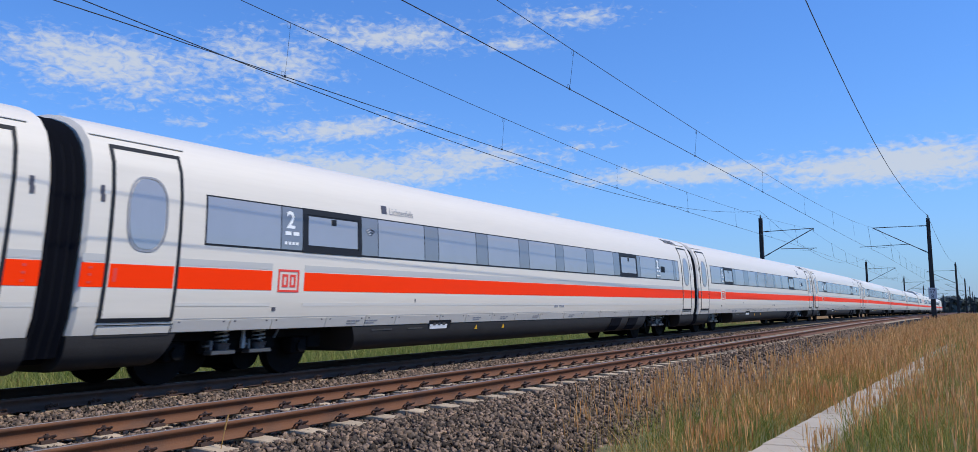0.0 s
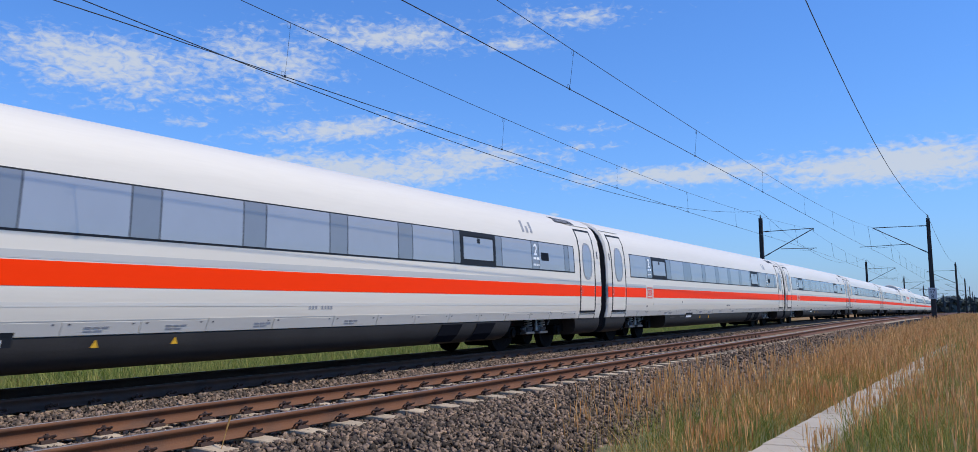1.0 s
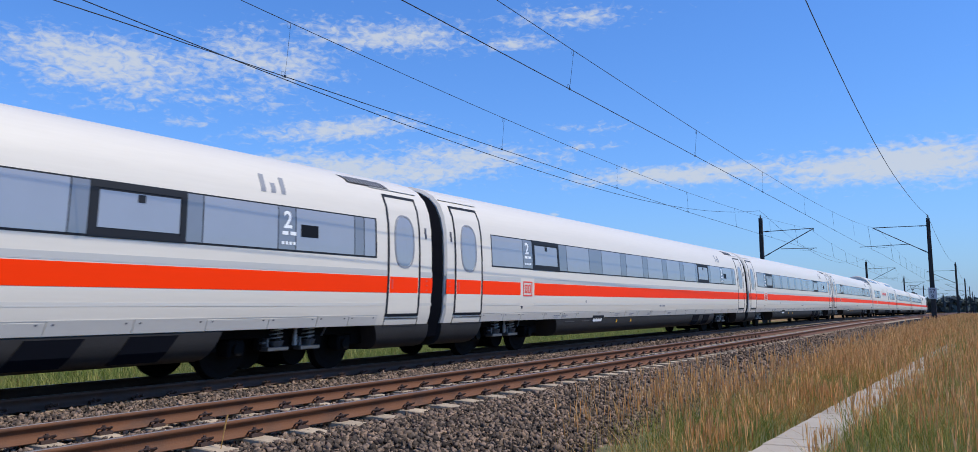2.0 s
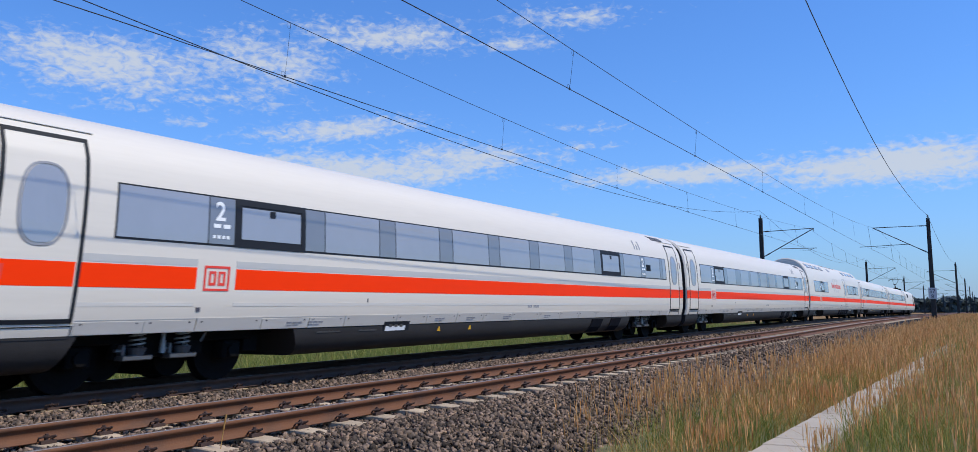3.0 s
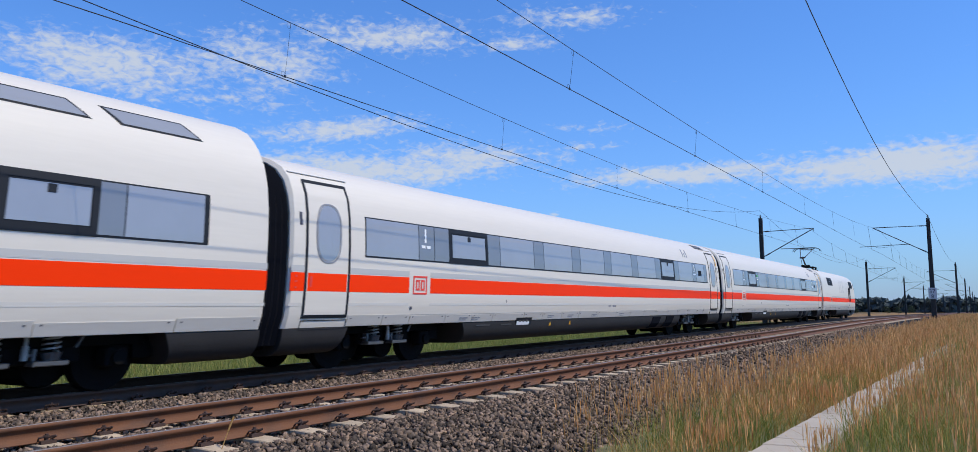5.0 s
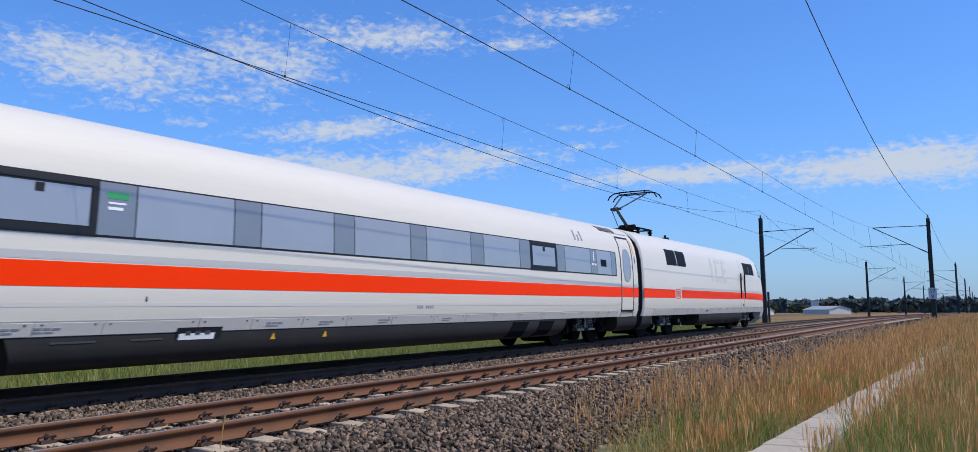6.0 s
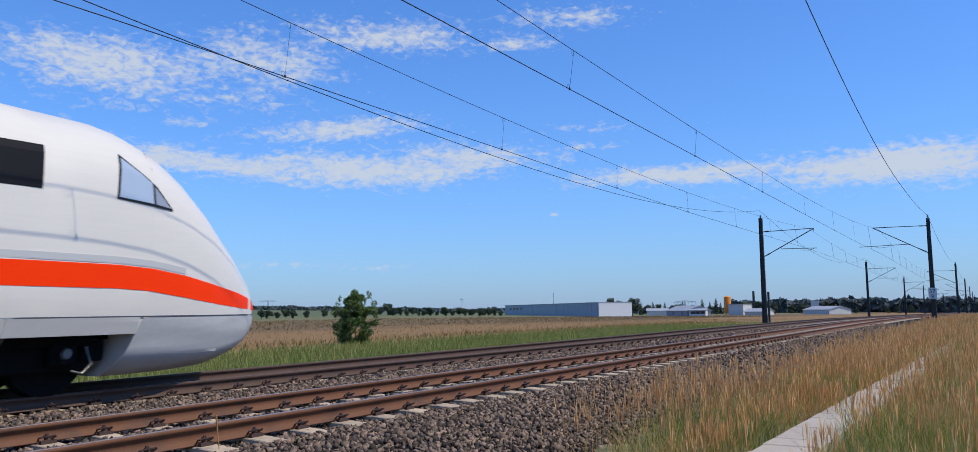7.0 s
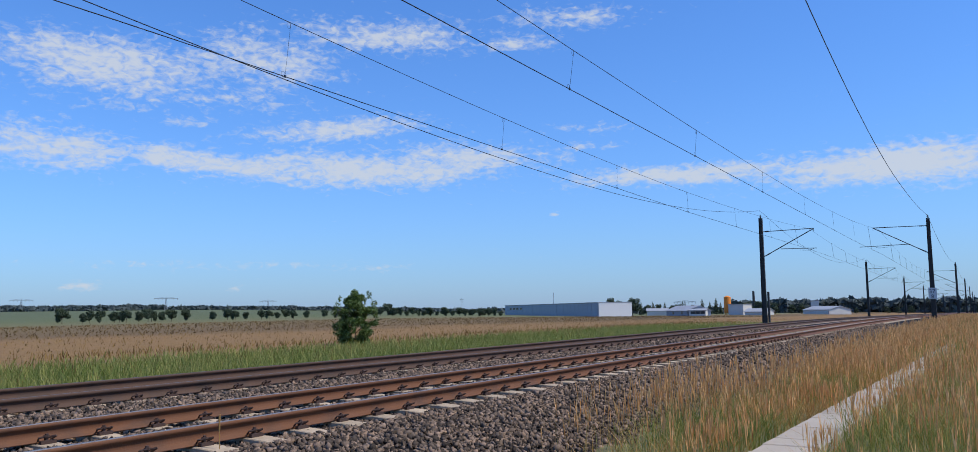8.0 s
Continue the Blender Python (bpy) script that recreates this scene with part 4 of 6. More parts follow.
def car_body(parent, L, prof, low_gaps, ends=0.24):
    """White shell and dark lower body; low_gaps: spans that are open for bogies."""
    a, b = 0.05, L - 0.43
    secs = [ring(prof, a, 0.77, cut=0.05), ring(prof, a + 0.05, 0.77)]
    secs += [ring(prof, a + 0.05 + (b - a - 0.1) * i / 12, 0.77) for i in range(1, 12)]
    secs += [ring(prof, b - 0.05, 0.77), ring(prof, b, 0.77, cut=0.05)]
    smooth_by_angle(part("body_shell", loft(bmesh.new(), secs), M["white"], parent, "glossy white coach body, slightly dusty"), 30)
    spans, x = [], a
    for g0, g1 in low_gaps:
        spans.append((x, g0))
        x = g1
    spans.append((x, b))
    for s0, s1 in spans:
        bm = bmesh.new()
        pts = [(1.424, 0.765), (1.418, 0.64), (1.39, 0.52), (1.33, 0.42), (1.23, 0.35), (1.08, 0.315), (0.0, 0.31)]
        secs = []
        for x, k in ((s0, 1.0), (s0 + 0.12 if s0 > a else s0 + 0.01, 1.0), (s1 - 0.12 if s1 < b else s1 - 0.01, 1.0), (s1, 1.0)):
            r = [(x, -y, z) for y, z in pts]
            secs.append(r + [(x, -c[1], c[2]) for c in r[-2::-1]])
        # the lower edge leans where the bogie opening begins
        if s0 > a:
            secs[0] = [(x + (0.765 - z) * 0.45 - 0.1, y, z) for x, y, z in secs[0]]
        if s1 < b:
            secs[-1] = [(x - (0.765 - z) * 0.45 + 0.1, y, z) for x, y, z in secs[-1]]
        loft(bm, secs)
        smooth_by_angle(part("underframe_fairing", bm, M["under"], parent, "dirty dark grey underfloor fairing"), 30)
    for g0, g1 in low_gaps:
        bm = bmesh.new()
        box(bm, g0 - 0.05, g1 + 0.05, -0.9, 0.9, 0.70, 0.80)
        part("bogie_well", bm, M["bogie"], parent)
    return a, b


PITCH = 26.05


def common_outside(c, L, surf, yellow=False):
    for side in (-1, 1):
        door(c, 0.42, surf, side=side)
        door(c, 24.15, surf, w=0.98, side=side)
    for x in (0.22, 25.33):
        bm = rect(bmesh.new(), x, x + 0.06, 2.60, 2.72, surf, 0.008)
        rect(bm, x + 0.015, x + 0.075, 2.50, 2.60, surf, 0.008)
        part("door_notice", bm, M["print_dark"], c, "small dark notice beside the door")
    for x in (0.16, 25.37):
        for z in (1.43, 1.53, 1.62):
            part("door_button", rect(bmesh.new(), x, x + 0.05, z, z + 0.03, surf, 0.009, nz=1), M["red_print"], c, "small dark red door button")
    bm = bmesh.new()
    for x in (0.15, 23.85):
        patch(bm, ((x, 3.42), (x + 1.5, 3.42), (x + 1.5, 3.435), (x, 3.435)), surf, 0.02, 2, 1)
    part("rain_strip", bm, M["grey_line"], c, "thin rain strip above the doors")
    if yellow:
        bm = rect(bmesh.new(), 25.27, 25.35, 2.78, 3.25, surf, 0.008)
        part("class_mark", bm, M["yellow"], c, "yellow first class mark beside the door")


def roof_vent(c, x, surf):
    bm = patch(bmesh.new(), ((x, 3.44), (x + 1.25, 3.44), (x + 1.15, 3.60), (x - 0.1, 3.60)), surf, 0.008, 2, 3)
    v = part("roof_vent", bm, M["under"], c, "grey slatted roof vent")
    bm = bmesh.new()
    for i in range(12):
        xx = x + 0.05 + i * 0.1
        patch(bm, ((xx, 3.46), (xx + 0.04, 3.46), (xx - 0.05, 3.585), (xx - 0.09, 3.585)), surf, 0.016, 1, 2)
    part("vent_slat", bm, M["print_grey"], v)


def build_coach(first, name_board, even=True):
    c = empty("passenger_coach", None, "white first class coach with orange-red stripe and grey window band" if first else
              "white second class coach with orange-red stripe and grey window band", "train coach", "coaches of the train")
    surf = coach_surface(COACH)
    car_body(c, PITCH, COACH, [(1.55, 5.5), (20.25, 24.0)])
    bellows(c, PITCH - 0.46, PITCH + 0.07, COACH)
    common_outside(c, PITCH, surf, first)
    num = "n1" if first else "n2"
    if first:
        cells = [("g", 1.66), (num, 0.55), ("p", 0.55), ("e", 1.59), ("p", 0.57)] + [("g", 1.70), ("p", 0.55)] * 5
        cells += [("e", 1.50), ("p", 0.50), ("g", 1.70), (num, 0.45), ("g", 1.10), ("p", 0.36)]
    else:
        cells = [("g", 1.50), (num, 0.50), ("e", 1.51), ("w" if name_board else "p", 0.49)]
        if even:
            cells += [("g", 1.50), ("p", 0.50)] * 6
        else:
            cells += [("g", 1.50), ("p", 0.91)] + [("g", 1.49), ("p", 0.47)] * 4 + [("g", 1.48), ("p", 0.27)]
        cells += [("e", 1.50), ("p", 0.30), ("g", 1.50), (num, 0.40), ("g", 1.49), ("p", 0.27), ("g", 0.33)]
    for side in (-1, 1):
        window_band(c, 1.93, 23.78, surf, cells, side=side)
    part("destination_display", rect(bmesh.new(), 22.55 if first else 21.76, 22.97 if first else 22.18, 2.29, 2.50, surf, 0.014), M["cab_glass"], c, "small dark destination display")
    stripe(c, 0.06, 0.40, surf)
    stripe(c, 1.50, 3.30, surf)
    stripe(c, 4.02, 24.12, surf)
    stripe(c, 25.17, PITCH - 0.46, surf)
    stripe(c, 0.06, PITCH - 0.46, surf, 1)
    emblem(c, 3.43, 1.36, surf)
    part("lower_seam", rect(bmesh.new(), 1.55, 23.9, 0.955, 0.965, surf, 0.004, nz=1), M["grey_line"], c)
    skirt_panels(c, [1.55, 2.55, 3.40, 4.65, 5.7, 6.6, 8.1, 9.1, 10.2, 11.3, 12.6, 14.0, 15.2, 16.4, 17.6, 18.8, 20.0, 21.2, 22.3, 23.1, 23.9], surf)
    roof_vent(c, 23.25, surf)
    bm = bmesh.new()
    bars(bm, 13.35, 1.08, 3, 0.045, 0.06, 0.03, surf, 0.006)
    bars(bm, 13.65, 1.08, 4, 0.045, 0.06, 0.03, surf, 0.006)
    part("vehicle_number", bm, M["print_grey"], c, "small grey number bars")
    bm = bmesh.new()
    for x in (5.2, 5.7, 9.4, 10.6, 12.2, 14.3):
        bars(bm, x, 0.86, 3, 0.10, 0.025, 0.02, surf, 0.016)
        bars(bm, x, 0.82, 2, 0.12, 0.02, 0.02, surf, 0.016)
    part("maintenance_notice", bm, M["print_grey"], c, "small grey maintenance notices on the skirt")
    bm = bmesh.new()
    rect(bm, 7.75, 8.55, 0.66, 0.84, surf, 0.016)
    f = part("socket_box", bm, M["seal"], c, "dark socket box with pale plugs")
    part("socket_plate", rect(bmesh.new(), 7.80, 8.42, 0.665, 0.755, surf, 0.022), M["print_white"], f, "white socket plate")
    for i in range(3):
        part("plug", rect(bmesh.new(), 7.90 + i * 0.17, 7.99 + i * 0.17, 0.735, 0.79, surf, 0.027), M["steel"], f)
    for x in (9.55, 10.75):
        bm = patch(bmesh.new(), ((x, 0.615), (x + 0.11, 0.615), (x + 0.058, 0.71), (x + 0.052, 0.71)), surf, 0.024, 1, 2)
        part("warning_triangle", bm, M["yellow"], c, "small yellow warning triangle")
    bm = rect(bmesh.new(), 5.95, 6.55, 0.68, 0.705, surf, 0.022, nz=1)
    rect(bm, 7.05, 7.55, 0.68, 0.705, surf, 0.022, nz=1)
    part("step_edge", bm, M["steel"], c)
    bm = bmesh.new()
    for x in (17.2, 18.6):
        patch(bm, ((x, 0.40), (x + 0.75, 0.40), (x + 0.95, 0.74), (x + 0.2, 0.74)), surf, 0.045, 1, 3)
    part("cooling_intake", bm, M["bellows"], c, "black slanted cooling intake")
    bm = bmesh.new()
    rect(bm, 3.35, 3.42, 1.06, 1.12, surf, 0.012)
    rect(bm, 7.15, 7.18, 1.20, 1.27, surf, 0.006)
    part("side_lamp", bm, M["print_dark"], c)
    if name_board:
        skin_letters("Lichtenfels", 6.33, 2.90, 0.20, surf, M["print_grey"], c, 0.006, 0.92, name="name_lettering", label="grey coach name lettering")
        bm = rect(bmesh.new(), 6.10, 6.26, 2.90, 3.06, surf, 0.006)
        part("town_crest", bm, M["print_dark"], c, "small dark blue crest")
    else:
        bm = bmesh.new()
        for x, h in ((20.9, 0.30), (21.12, 0.17), (21.34, 0.29)):
            rect(bm, x, x + 0.10, 2.98, 2.98 + h, surf, 0.006)
        part("area_pictogram", bm, M["print_grey"], c, "plain grey pictogram bars")
    build_bogie(c, 3.15)
    build_bogie(c, 22.15)
    return c


def build_restaurant():
    c = empty("restaurant_coach", None, "tall white restaurant coach with red lettering and roof windows", "train coach", "coaches of the train")
    surf = coach_surface(TALL)
    car_body(c, PITCH, TALL, [(1.55, 5.5), (20.25, 24.0)])
    bellows(c, PITCH - 0.46, PITCH + 0.07, COACH)
    for side in (-1, 1):
        window_band(c, 1.95, 7.72, surf, [("g", 2.03), ("p", 0.55), ("e", 1.28), ("p", 0.53), ("g", 1.30)], side=side)
        window_band(c, 17.5, 24.4, surf, [("g", 1.4), ("p", 0.55), ("g", 1.35), ("p", 0.5), ("e", 1.3), ("p", 0.4), ("g", 1.3)], side=side)
        door(c, 15.65, surf, z0=1.22, narrow=True, side=side)
        stripe(c, 0.06, 3.88, surf, side)
        stripe(c, 4.60, 15.6, surf, side)
        stripe(c, 16.75, PITCH - 0.46, surf, side)
    part("seat_pictogram", bars(bmesh.new(), 4.12, 2.34, 2, 0.17, 0.07, 0.06, surf, 0.016), M["print_white"], c, "white pictogram bars on the window pillar")
    bm = rect(bmesh.new(), 3.89, 4.59, 1.385, 1.70, surf, 0.0035)
    part("stripe_gap", bm, M["white"], c)
    emblem(c, 4.02, 1.36, surf)
    roof_w = coach_surface(TALL)
    for xs in ((0.95, 2.72, 4.50, 6.28), (17.2, 19.05, 20.9, 22.75)):
        for x in xs:
            bm = patch(bmesh.new(), ((x + 0.25, 3.64), (x + 1.66, 3.64), (x + 1.38, 3.90), (x, 3.90)), roof_w, 0.006, 2, 4)
            f = part("roof_window", bm, M["seal"], c, "slanted dark-framed roof window")
            bm = patch(bmesh.new(), ((x + 0.29, 3.665), (x + 1.59, 3.665), (x + 1.35, 3.875), (x + 0.07, 3.875)), roof_w, 0.010, 2, 4)
            part("window_pane", bm, M["glass"], f)
    roof_vent_x = 9.95
    bm = patch(bmesh.new(), ((roof_vent_x + 0.2, 3.66), (roof_vent_x + 1.34, 3.66), (roof_vent_x + 1.05, 3.88), (roof_vent_x - 0.1, 3.88)), roof_w, 0.006, 2, 4)
    part("roof_vent", bm, M["print_grey"], c, "grey slanted roof vent")
    bm = bmesh.new()
    for i in range(16):
        box(bm, 8.6 + i * 0.45, 8.9 + i * 0.45, -0.74, -0.68, 4.03, 4.10)
    part("roof_rail", bm, M["print_grey"], c, "grey roof edge rail")
    skin_letters("Bordrestaurant", 9.42, 2.42, 0.56, surf, M["red_print"], c, 0.007, 1.27, name="restaurant_lettering", label="large red lettering", bold=0.018)
    bm = bmesh.new()
    rect(bm, 10.46, 10.72, 2.1, 3.15, surf, 0.0045)
    rect(bm, 11.1, 11.35, 2.1, 3.15, surf, 0.0045)
    for z in (2.1, 2.93):
        rect(bm, 11.35, 11.85, z, z + 0.22, surf, 0.0045)
    rect(bm, 12.1, 12.36, 2.1, 3.15, surf, 0.0045)
    for z in (2.1, 2.52, 2.93):
        rect(bm, 12.36, 12.86, z, z + 0.21, surf, 0.0045)
    part("ghost_emblem", bm, M["print_faint"], c, "faint grey remains of an old emblem")
    skirt_panels(c, [0.1, 1.4, 2.9, 4.3, 5.6, 7.0, 8.2, 9.4, 10.6, 11.8, 13.0, 14.4, 16.0, 18.0, 20.0, 22.0, 24.0, 25.55], surf)
    bm = bmesh.new()
    for i in range(5):
        x = 12.4 + i * 1.05
        patch(bm, ((x, 0.42), (x + 0.62, 0.42), (x + 0.85, 0.74), (x + 0.2, 0.74)), surf, 0.045, 1, 3)
    part("cooling_intake", bm, M["bellows"], c, "black slanted cooling intakes")
    bm = rect(bmesh.new(), 18.5, 19.4, 0.66, 0.86, surf, 0.016)
    part("socket_flap", bm, M["spring"], c)
    part("vehicle_number", bars(bmesh.new(), 13.5, 1.08, 7, 0.045, 0.06, 0.03, surf, 0.006), M["print_grey"], c, "small grey number bars")
    part("side_lamp", rect(bmesh.new(), 4.0, 4.1, 1.06, 1.12, surf, 0.012), M["print_dark"], c)
    build_bogie(c, 3.15)
    build_bogie(c, 22.15)
    return c


def build_power_car():
    c = empty("power_car", None, "white streamlined electric power car with orange-red stripe and raised pantograph", "train engine", "coaches of the train")
    surf = power_surface
    # shell with its nose
    secs = [ring(COACH, 0.05, 0.77, cut=0.05), ring(COACH, 0.10, 0.77)] + [ring(COACH, x, 0.77) for x in (3, 6, 9, 12, 14, 15.4)]
    for x in (15.8, 16.2, 16.6, 17.0, 17.3):
        secs.append([(x, s * surf(x, z), z) for s, z in nose_ring(x, 0.77)])
    bm = loft(bmesh.new(), secs)
    smooth_by_angle(part("body_shell", bm, M["white"], c, "glossy white power car body"), 34)
    secs = []
    for x in (17.28, 17.5, 17.75, 18.0, 18.3, 18.6, 18.9, 19.2, 19.5, 19.75, 19.95, 20.10, 20.21, 20.27):
        secs.append([(x, s * surf(x, z), z) for s, z in nose_ring(x, 0.36 + (nose_low(x) - 0.30) + 0.001)])
    # the apron's rear edge leans back towards the rail
    secs[0] = [(x - max(0.0, 0.95 - z) * 0.32, y, z) for x, y, z in secs[0]]
    smooth_by_angle(part("nose", loft(bmesh.new(), secs), M["white"], c, "rounded white nose of the power car"), 40)
    xs = (17.29, 17.6, 18.0, 18.4, 18.8, 19.2, 19.6, 19.9, 20.1, 20.22)
    for side in (-1, 1):
        bm = bmesh.new()
        for i, (xa, xb) in enumerate(zip(xs, xs[1:])):
            lo_a, lo_b = nose_low(xa) + 0.07, nose_low(xb) + 0.07
            patch(bm, ((xa - (0.24 if i == 0 else 0.0), lo_a), (xb, lo_b), (xb, max(0.985, lo_b + 0.02)), (xa, 0.985)), surf, 0.004, 2, 8, side)
        bmesh.ops.remove_doubles(bm, verts=bm.verts, dist=0.0015)
        smooth_by_angle(part("apron", bm, M["apron"], c, "silver-grey apron, dirt and under-curve shade in its colour"), 40)
    # black boxes added behind the wheels to close the view beneath
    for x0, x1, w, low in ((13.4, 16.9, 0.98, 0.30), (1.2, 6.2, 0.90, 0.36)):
        part("underfloor_gear", box(bmesh.new(), x0, x1, -w, w, low, 0.78, 0.03), M["bogie"], c, "black fill box in place of the gear between the wheels")
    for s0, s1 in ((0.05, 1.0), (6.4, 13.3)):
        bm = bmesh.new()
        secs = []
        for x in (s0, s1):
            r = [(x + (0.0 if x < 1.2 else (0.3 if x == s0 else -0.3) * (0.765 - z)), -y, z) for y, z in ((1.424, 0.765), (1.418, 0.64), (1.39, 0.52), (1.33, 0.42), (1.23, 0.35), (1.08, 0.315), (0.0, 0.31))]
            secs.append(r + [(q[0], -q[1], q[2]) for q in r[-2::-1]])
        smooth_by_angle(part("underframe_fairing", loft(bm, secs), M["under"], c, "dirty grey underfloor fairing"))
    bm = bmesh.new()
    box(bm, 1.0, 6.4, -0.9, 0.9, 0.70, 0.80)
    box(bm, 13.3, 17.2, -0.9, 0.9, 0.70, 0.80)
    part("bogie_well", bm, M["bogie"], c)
    # stripe, which dips over the nose
    cols = [(0.06, 1.385, 1.695), (3.30, 1.385, 1.695)], [(4.05, 1.385, 1.695), (12.0, 1.385, 1.695), (15.6, 1.385, 1.695), (16.8, 1.375, 1.685), (17.35, 1.345, 1.655),
                                                         (17.95, 1.27, 1.58), (18.7, 1.175, 1.45), (19.3, 1.12, 1.35), (19.85, 1.08, 1.24), (20.18, 1.05, 1.15)]
    for side in (-1, 1):
        bm = bmesh.new()
        for col in cols:
            for (xa, a0, a1), (xb, b0, b1) in zip(col, col[1:]):
                n = max(1, int((xb - xa) / (0.15 if xa > 15 else 1.5)))
                patch(bm, ((xa, a0), (xb, b0), (xb, b1), (xa, a1)), surf, 0.005, n, 3, side)
        part("red_stripe", bm, M["red"], c, "orange-red stripe dipping over the nose")
        bm = bmesh.new()
        for (xa, a0, a1), (xb, b0, b1) in zip(cols[1][:5], cols[1][1:6]):
            patch(bm, ((xa, a1 + 0.02), (xb, b1 + 0.02), (xb, b1 + 0.11), (xa, a1 + 0.11)), surf, 0.005, 3, 1, side)
        part("grey_pinstripe", bm, M["grey_line"], c)
    emblem(c, 3.42, 1.36, surf)
    for x0, x1 in ((2.55, 3.68), (3.75, 4.78)):
        for side in (-1, 1):
            part("vent_panel", rect(bmesh.new(), x0, x1, 2.59, 3.17, surf, 0.006, side), M["cab_glass"], c, "black louvred vent panel")
    for side in (-1, 1):
        for x0, x1 in ((13.68, 14.62), (14.67, 15.62)):
            part("cab_side_window", rect(bmesh.new(), x0, x1, 2.58, 3.14, surf, 0.006, side), M["cab_glass"], c, "dark cab side window")
        w = part("windscreen_side", patch(bmesh.new(), ((16.66, 2.57), (17.64, 2.50), (17.32, 2.82), (16.70, 3.20)), surf, 0.008, 6, 6, side), M["seal"], c, "slanted windscreen edge")
        part("windscreen_pane", patch(bmesh.new(), ((16.69, 2.595), (17.26, 2.56), (17.24, 2.85), (16.725, 3.15)), surf, 0.013, 6, 6, side), M["cab_pane"], w)
        part("windscreen_tip", patch(bmesh.new(), ((17.30, 2.555), (17.58, 2.525), (17.42, 2.68), (17.28, 2.81)), surf, 0.013, 4, 4, side), M["glass"], w)
    # front windscreen across the nose
    bm = bmesh.new()
    rows = []
    for x in (17.45, 17.7, 17.95, 18.2, 18.45):
        rows.append([bm.verts.new((x + 0.012, y, surface_top(x, y) + 0.012)) for y in [-0.62 + 0.155 * i for i in range(9)]])
    for a, b in zip(rows, rows[1:]):
        for i in range(8):
            bm.faces.new((a[i], b[i], b[i + 1], a[i + 1]))
    part("windscreen", bm, M["cab_glass"], c, "dark wrap-round windscreen")
    # cab door with grab rails
    d = part("door", rect(bmesh.new(), 12.95, 13.42, 1.0, 3.2, surf, 0.003), M["white"], c, "narrow white cab door")
    part("door_seal", outline(bmesh.new(), 12.92, 13.45, 0.97, 3.23, 0.02, surf, 0.006), M["grey_line"], d)
    for x in (12.80, 13.50):
        bm = bmesh.new()
        box(bm, x, x + 0.07, -1.56, -1.50, 1.45, 2.6, 0.015)
        r = part("grab_rail", bm, M["seal"], d, "dark cab door grab rail")
    bm = bmesh.new()
    for z, w in ((2.30, 0.14), (1.66, 0.12), (1.06, 0.26), (0.82, 0.24)):
        rect(bm, 13.12, 13.12 + w, z, z + 0.12, surf, 0.010)
    part("door_step", bm, M["print_dark"], d, "dark step recesses")
    bm = bmesh.new()
    for x in (13.1, 13.38):
        bar(bm, (x, -1.36, 0.75), (x, -1.36, 0.42), 0.02, 6)
    box(bm, 13.05, 13.43, -1.42, -1.30, 0.42, 0.45)
    part("ladder", bm, M["steel"], d)
    # faint old emblem
    bm = bmesh.new()
    rect(bm, 8.15, 8.40, 2.12, 3.12, surf, 0.0045)
    for z0, z1, x0, x1 in ((2.12, 3.12, 8.80, 9.05), (2.12, 2.34, 9.05, 9.6), (2.90, 3.12, 9.05, 9.6)):
        rect(bm, x0, x1, z0, z1, surf, 0.0045)
    rect(bm, 9.85, 10.10, 2.12, 3.12, surf, 0.0045)
    for z in (2.12, 2.53, 2.92):
        rect(bm, 10.10, 10.45, z, z + 0.20, surf, 0.0045)
    part("ghost_emblem", bm, M["print_faint"], c, "faint grey remains of an old emblem")
    part("body_seam", rect(bmesh.new(), 0.1, 15.5, 1.0, 1.012, surf, 0.004, nz=1), M["print_grey"], c)
    part("nose_seam", patch(bmesh.new(), ((15.5, 0.992), (20.0, 0.992), (20.0, 1.012), (15.5, 1.012)), surf, 0.007, 30, 1), M["print_dark"], c)
    skirt_panels(c, [1.05, 3.2, 4.8, 5.6, 6.5, 7.9, 9.2, 10.4, 11.6, 12.6, 13.9, 15.4], surf, 0.775, 0.995)
    p = part("skirt_panel", rect(bmesh.new(), 15.42, 17.22, 0.775, 0.995, surf, 0.011, nx=14), M["skirt"], c)
    bm = bars(bmesh.new(), 7.2, 0.86, 3, 0.09, 0.08, 0.05, surf, 0.016)
    part("data_plate", bm, M["print_dark"], c)
    part("side_lamp", rect(bmesh.new(), 2.0, 2.35, 1.98, 2.0, surf, 0.006), M["grey_line"], c)
    # roof gear
    bm = bmesh.new()
    box(bm, 6.6, 6.75, -0.15, 0.15, 3.82, 3.95, 0.02)
    bar(bm, (6.68, 0, 3.95), (6.68, 0, 4.05), 0.05, 8)
    part("roof_antenna", bm, M["seal"], c)
    build_bogie(c, 3.0, 3.0, True)
    build_bogie(c, 14.9, 3.0, True)
    build_pantograph(c)
    return c


def nose_ring(x, low):
    zt = nose_top(x)
    zs = [low + (zt - low) * k for k in (0, 0.03, 0.09, 0.18, 0.28, 0.40, 0.52, 0.64, 0.75, 0.84, 0.91, 0.96, 0.99, 1.0)]
    return [(-1, z) for z in zs] + [(1, z) for z in zs[-2::-1]]


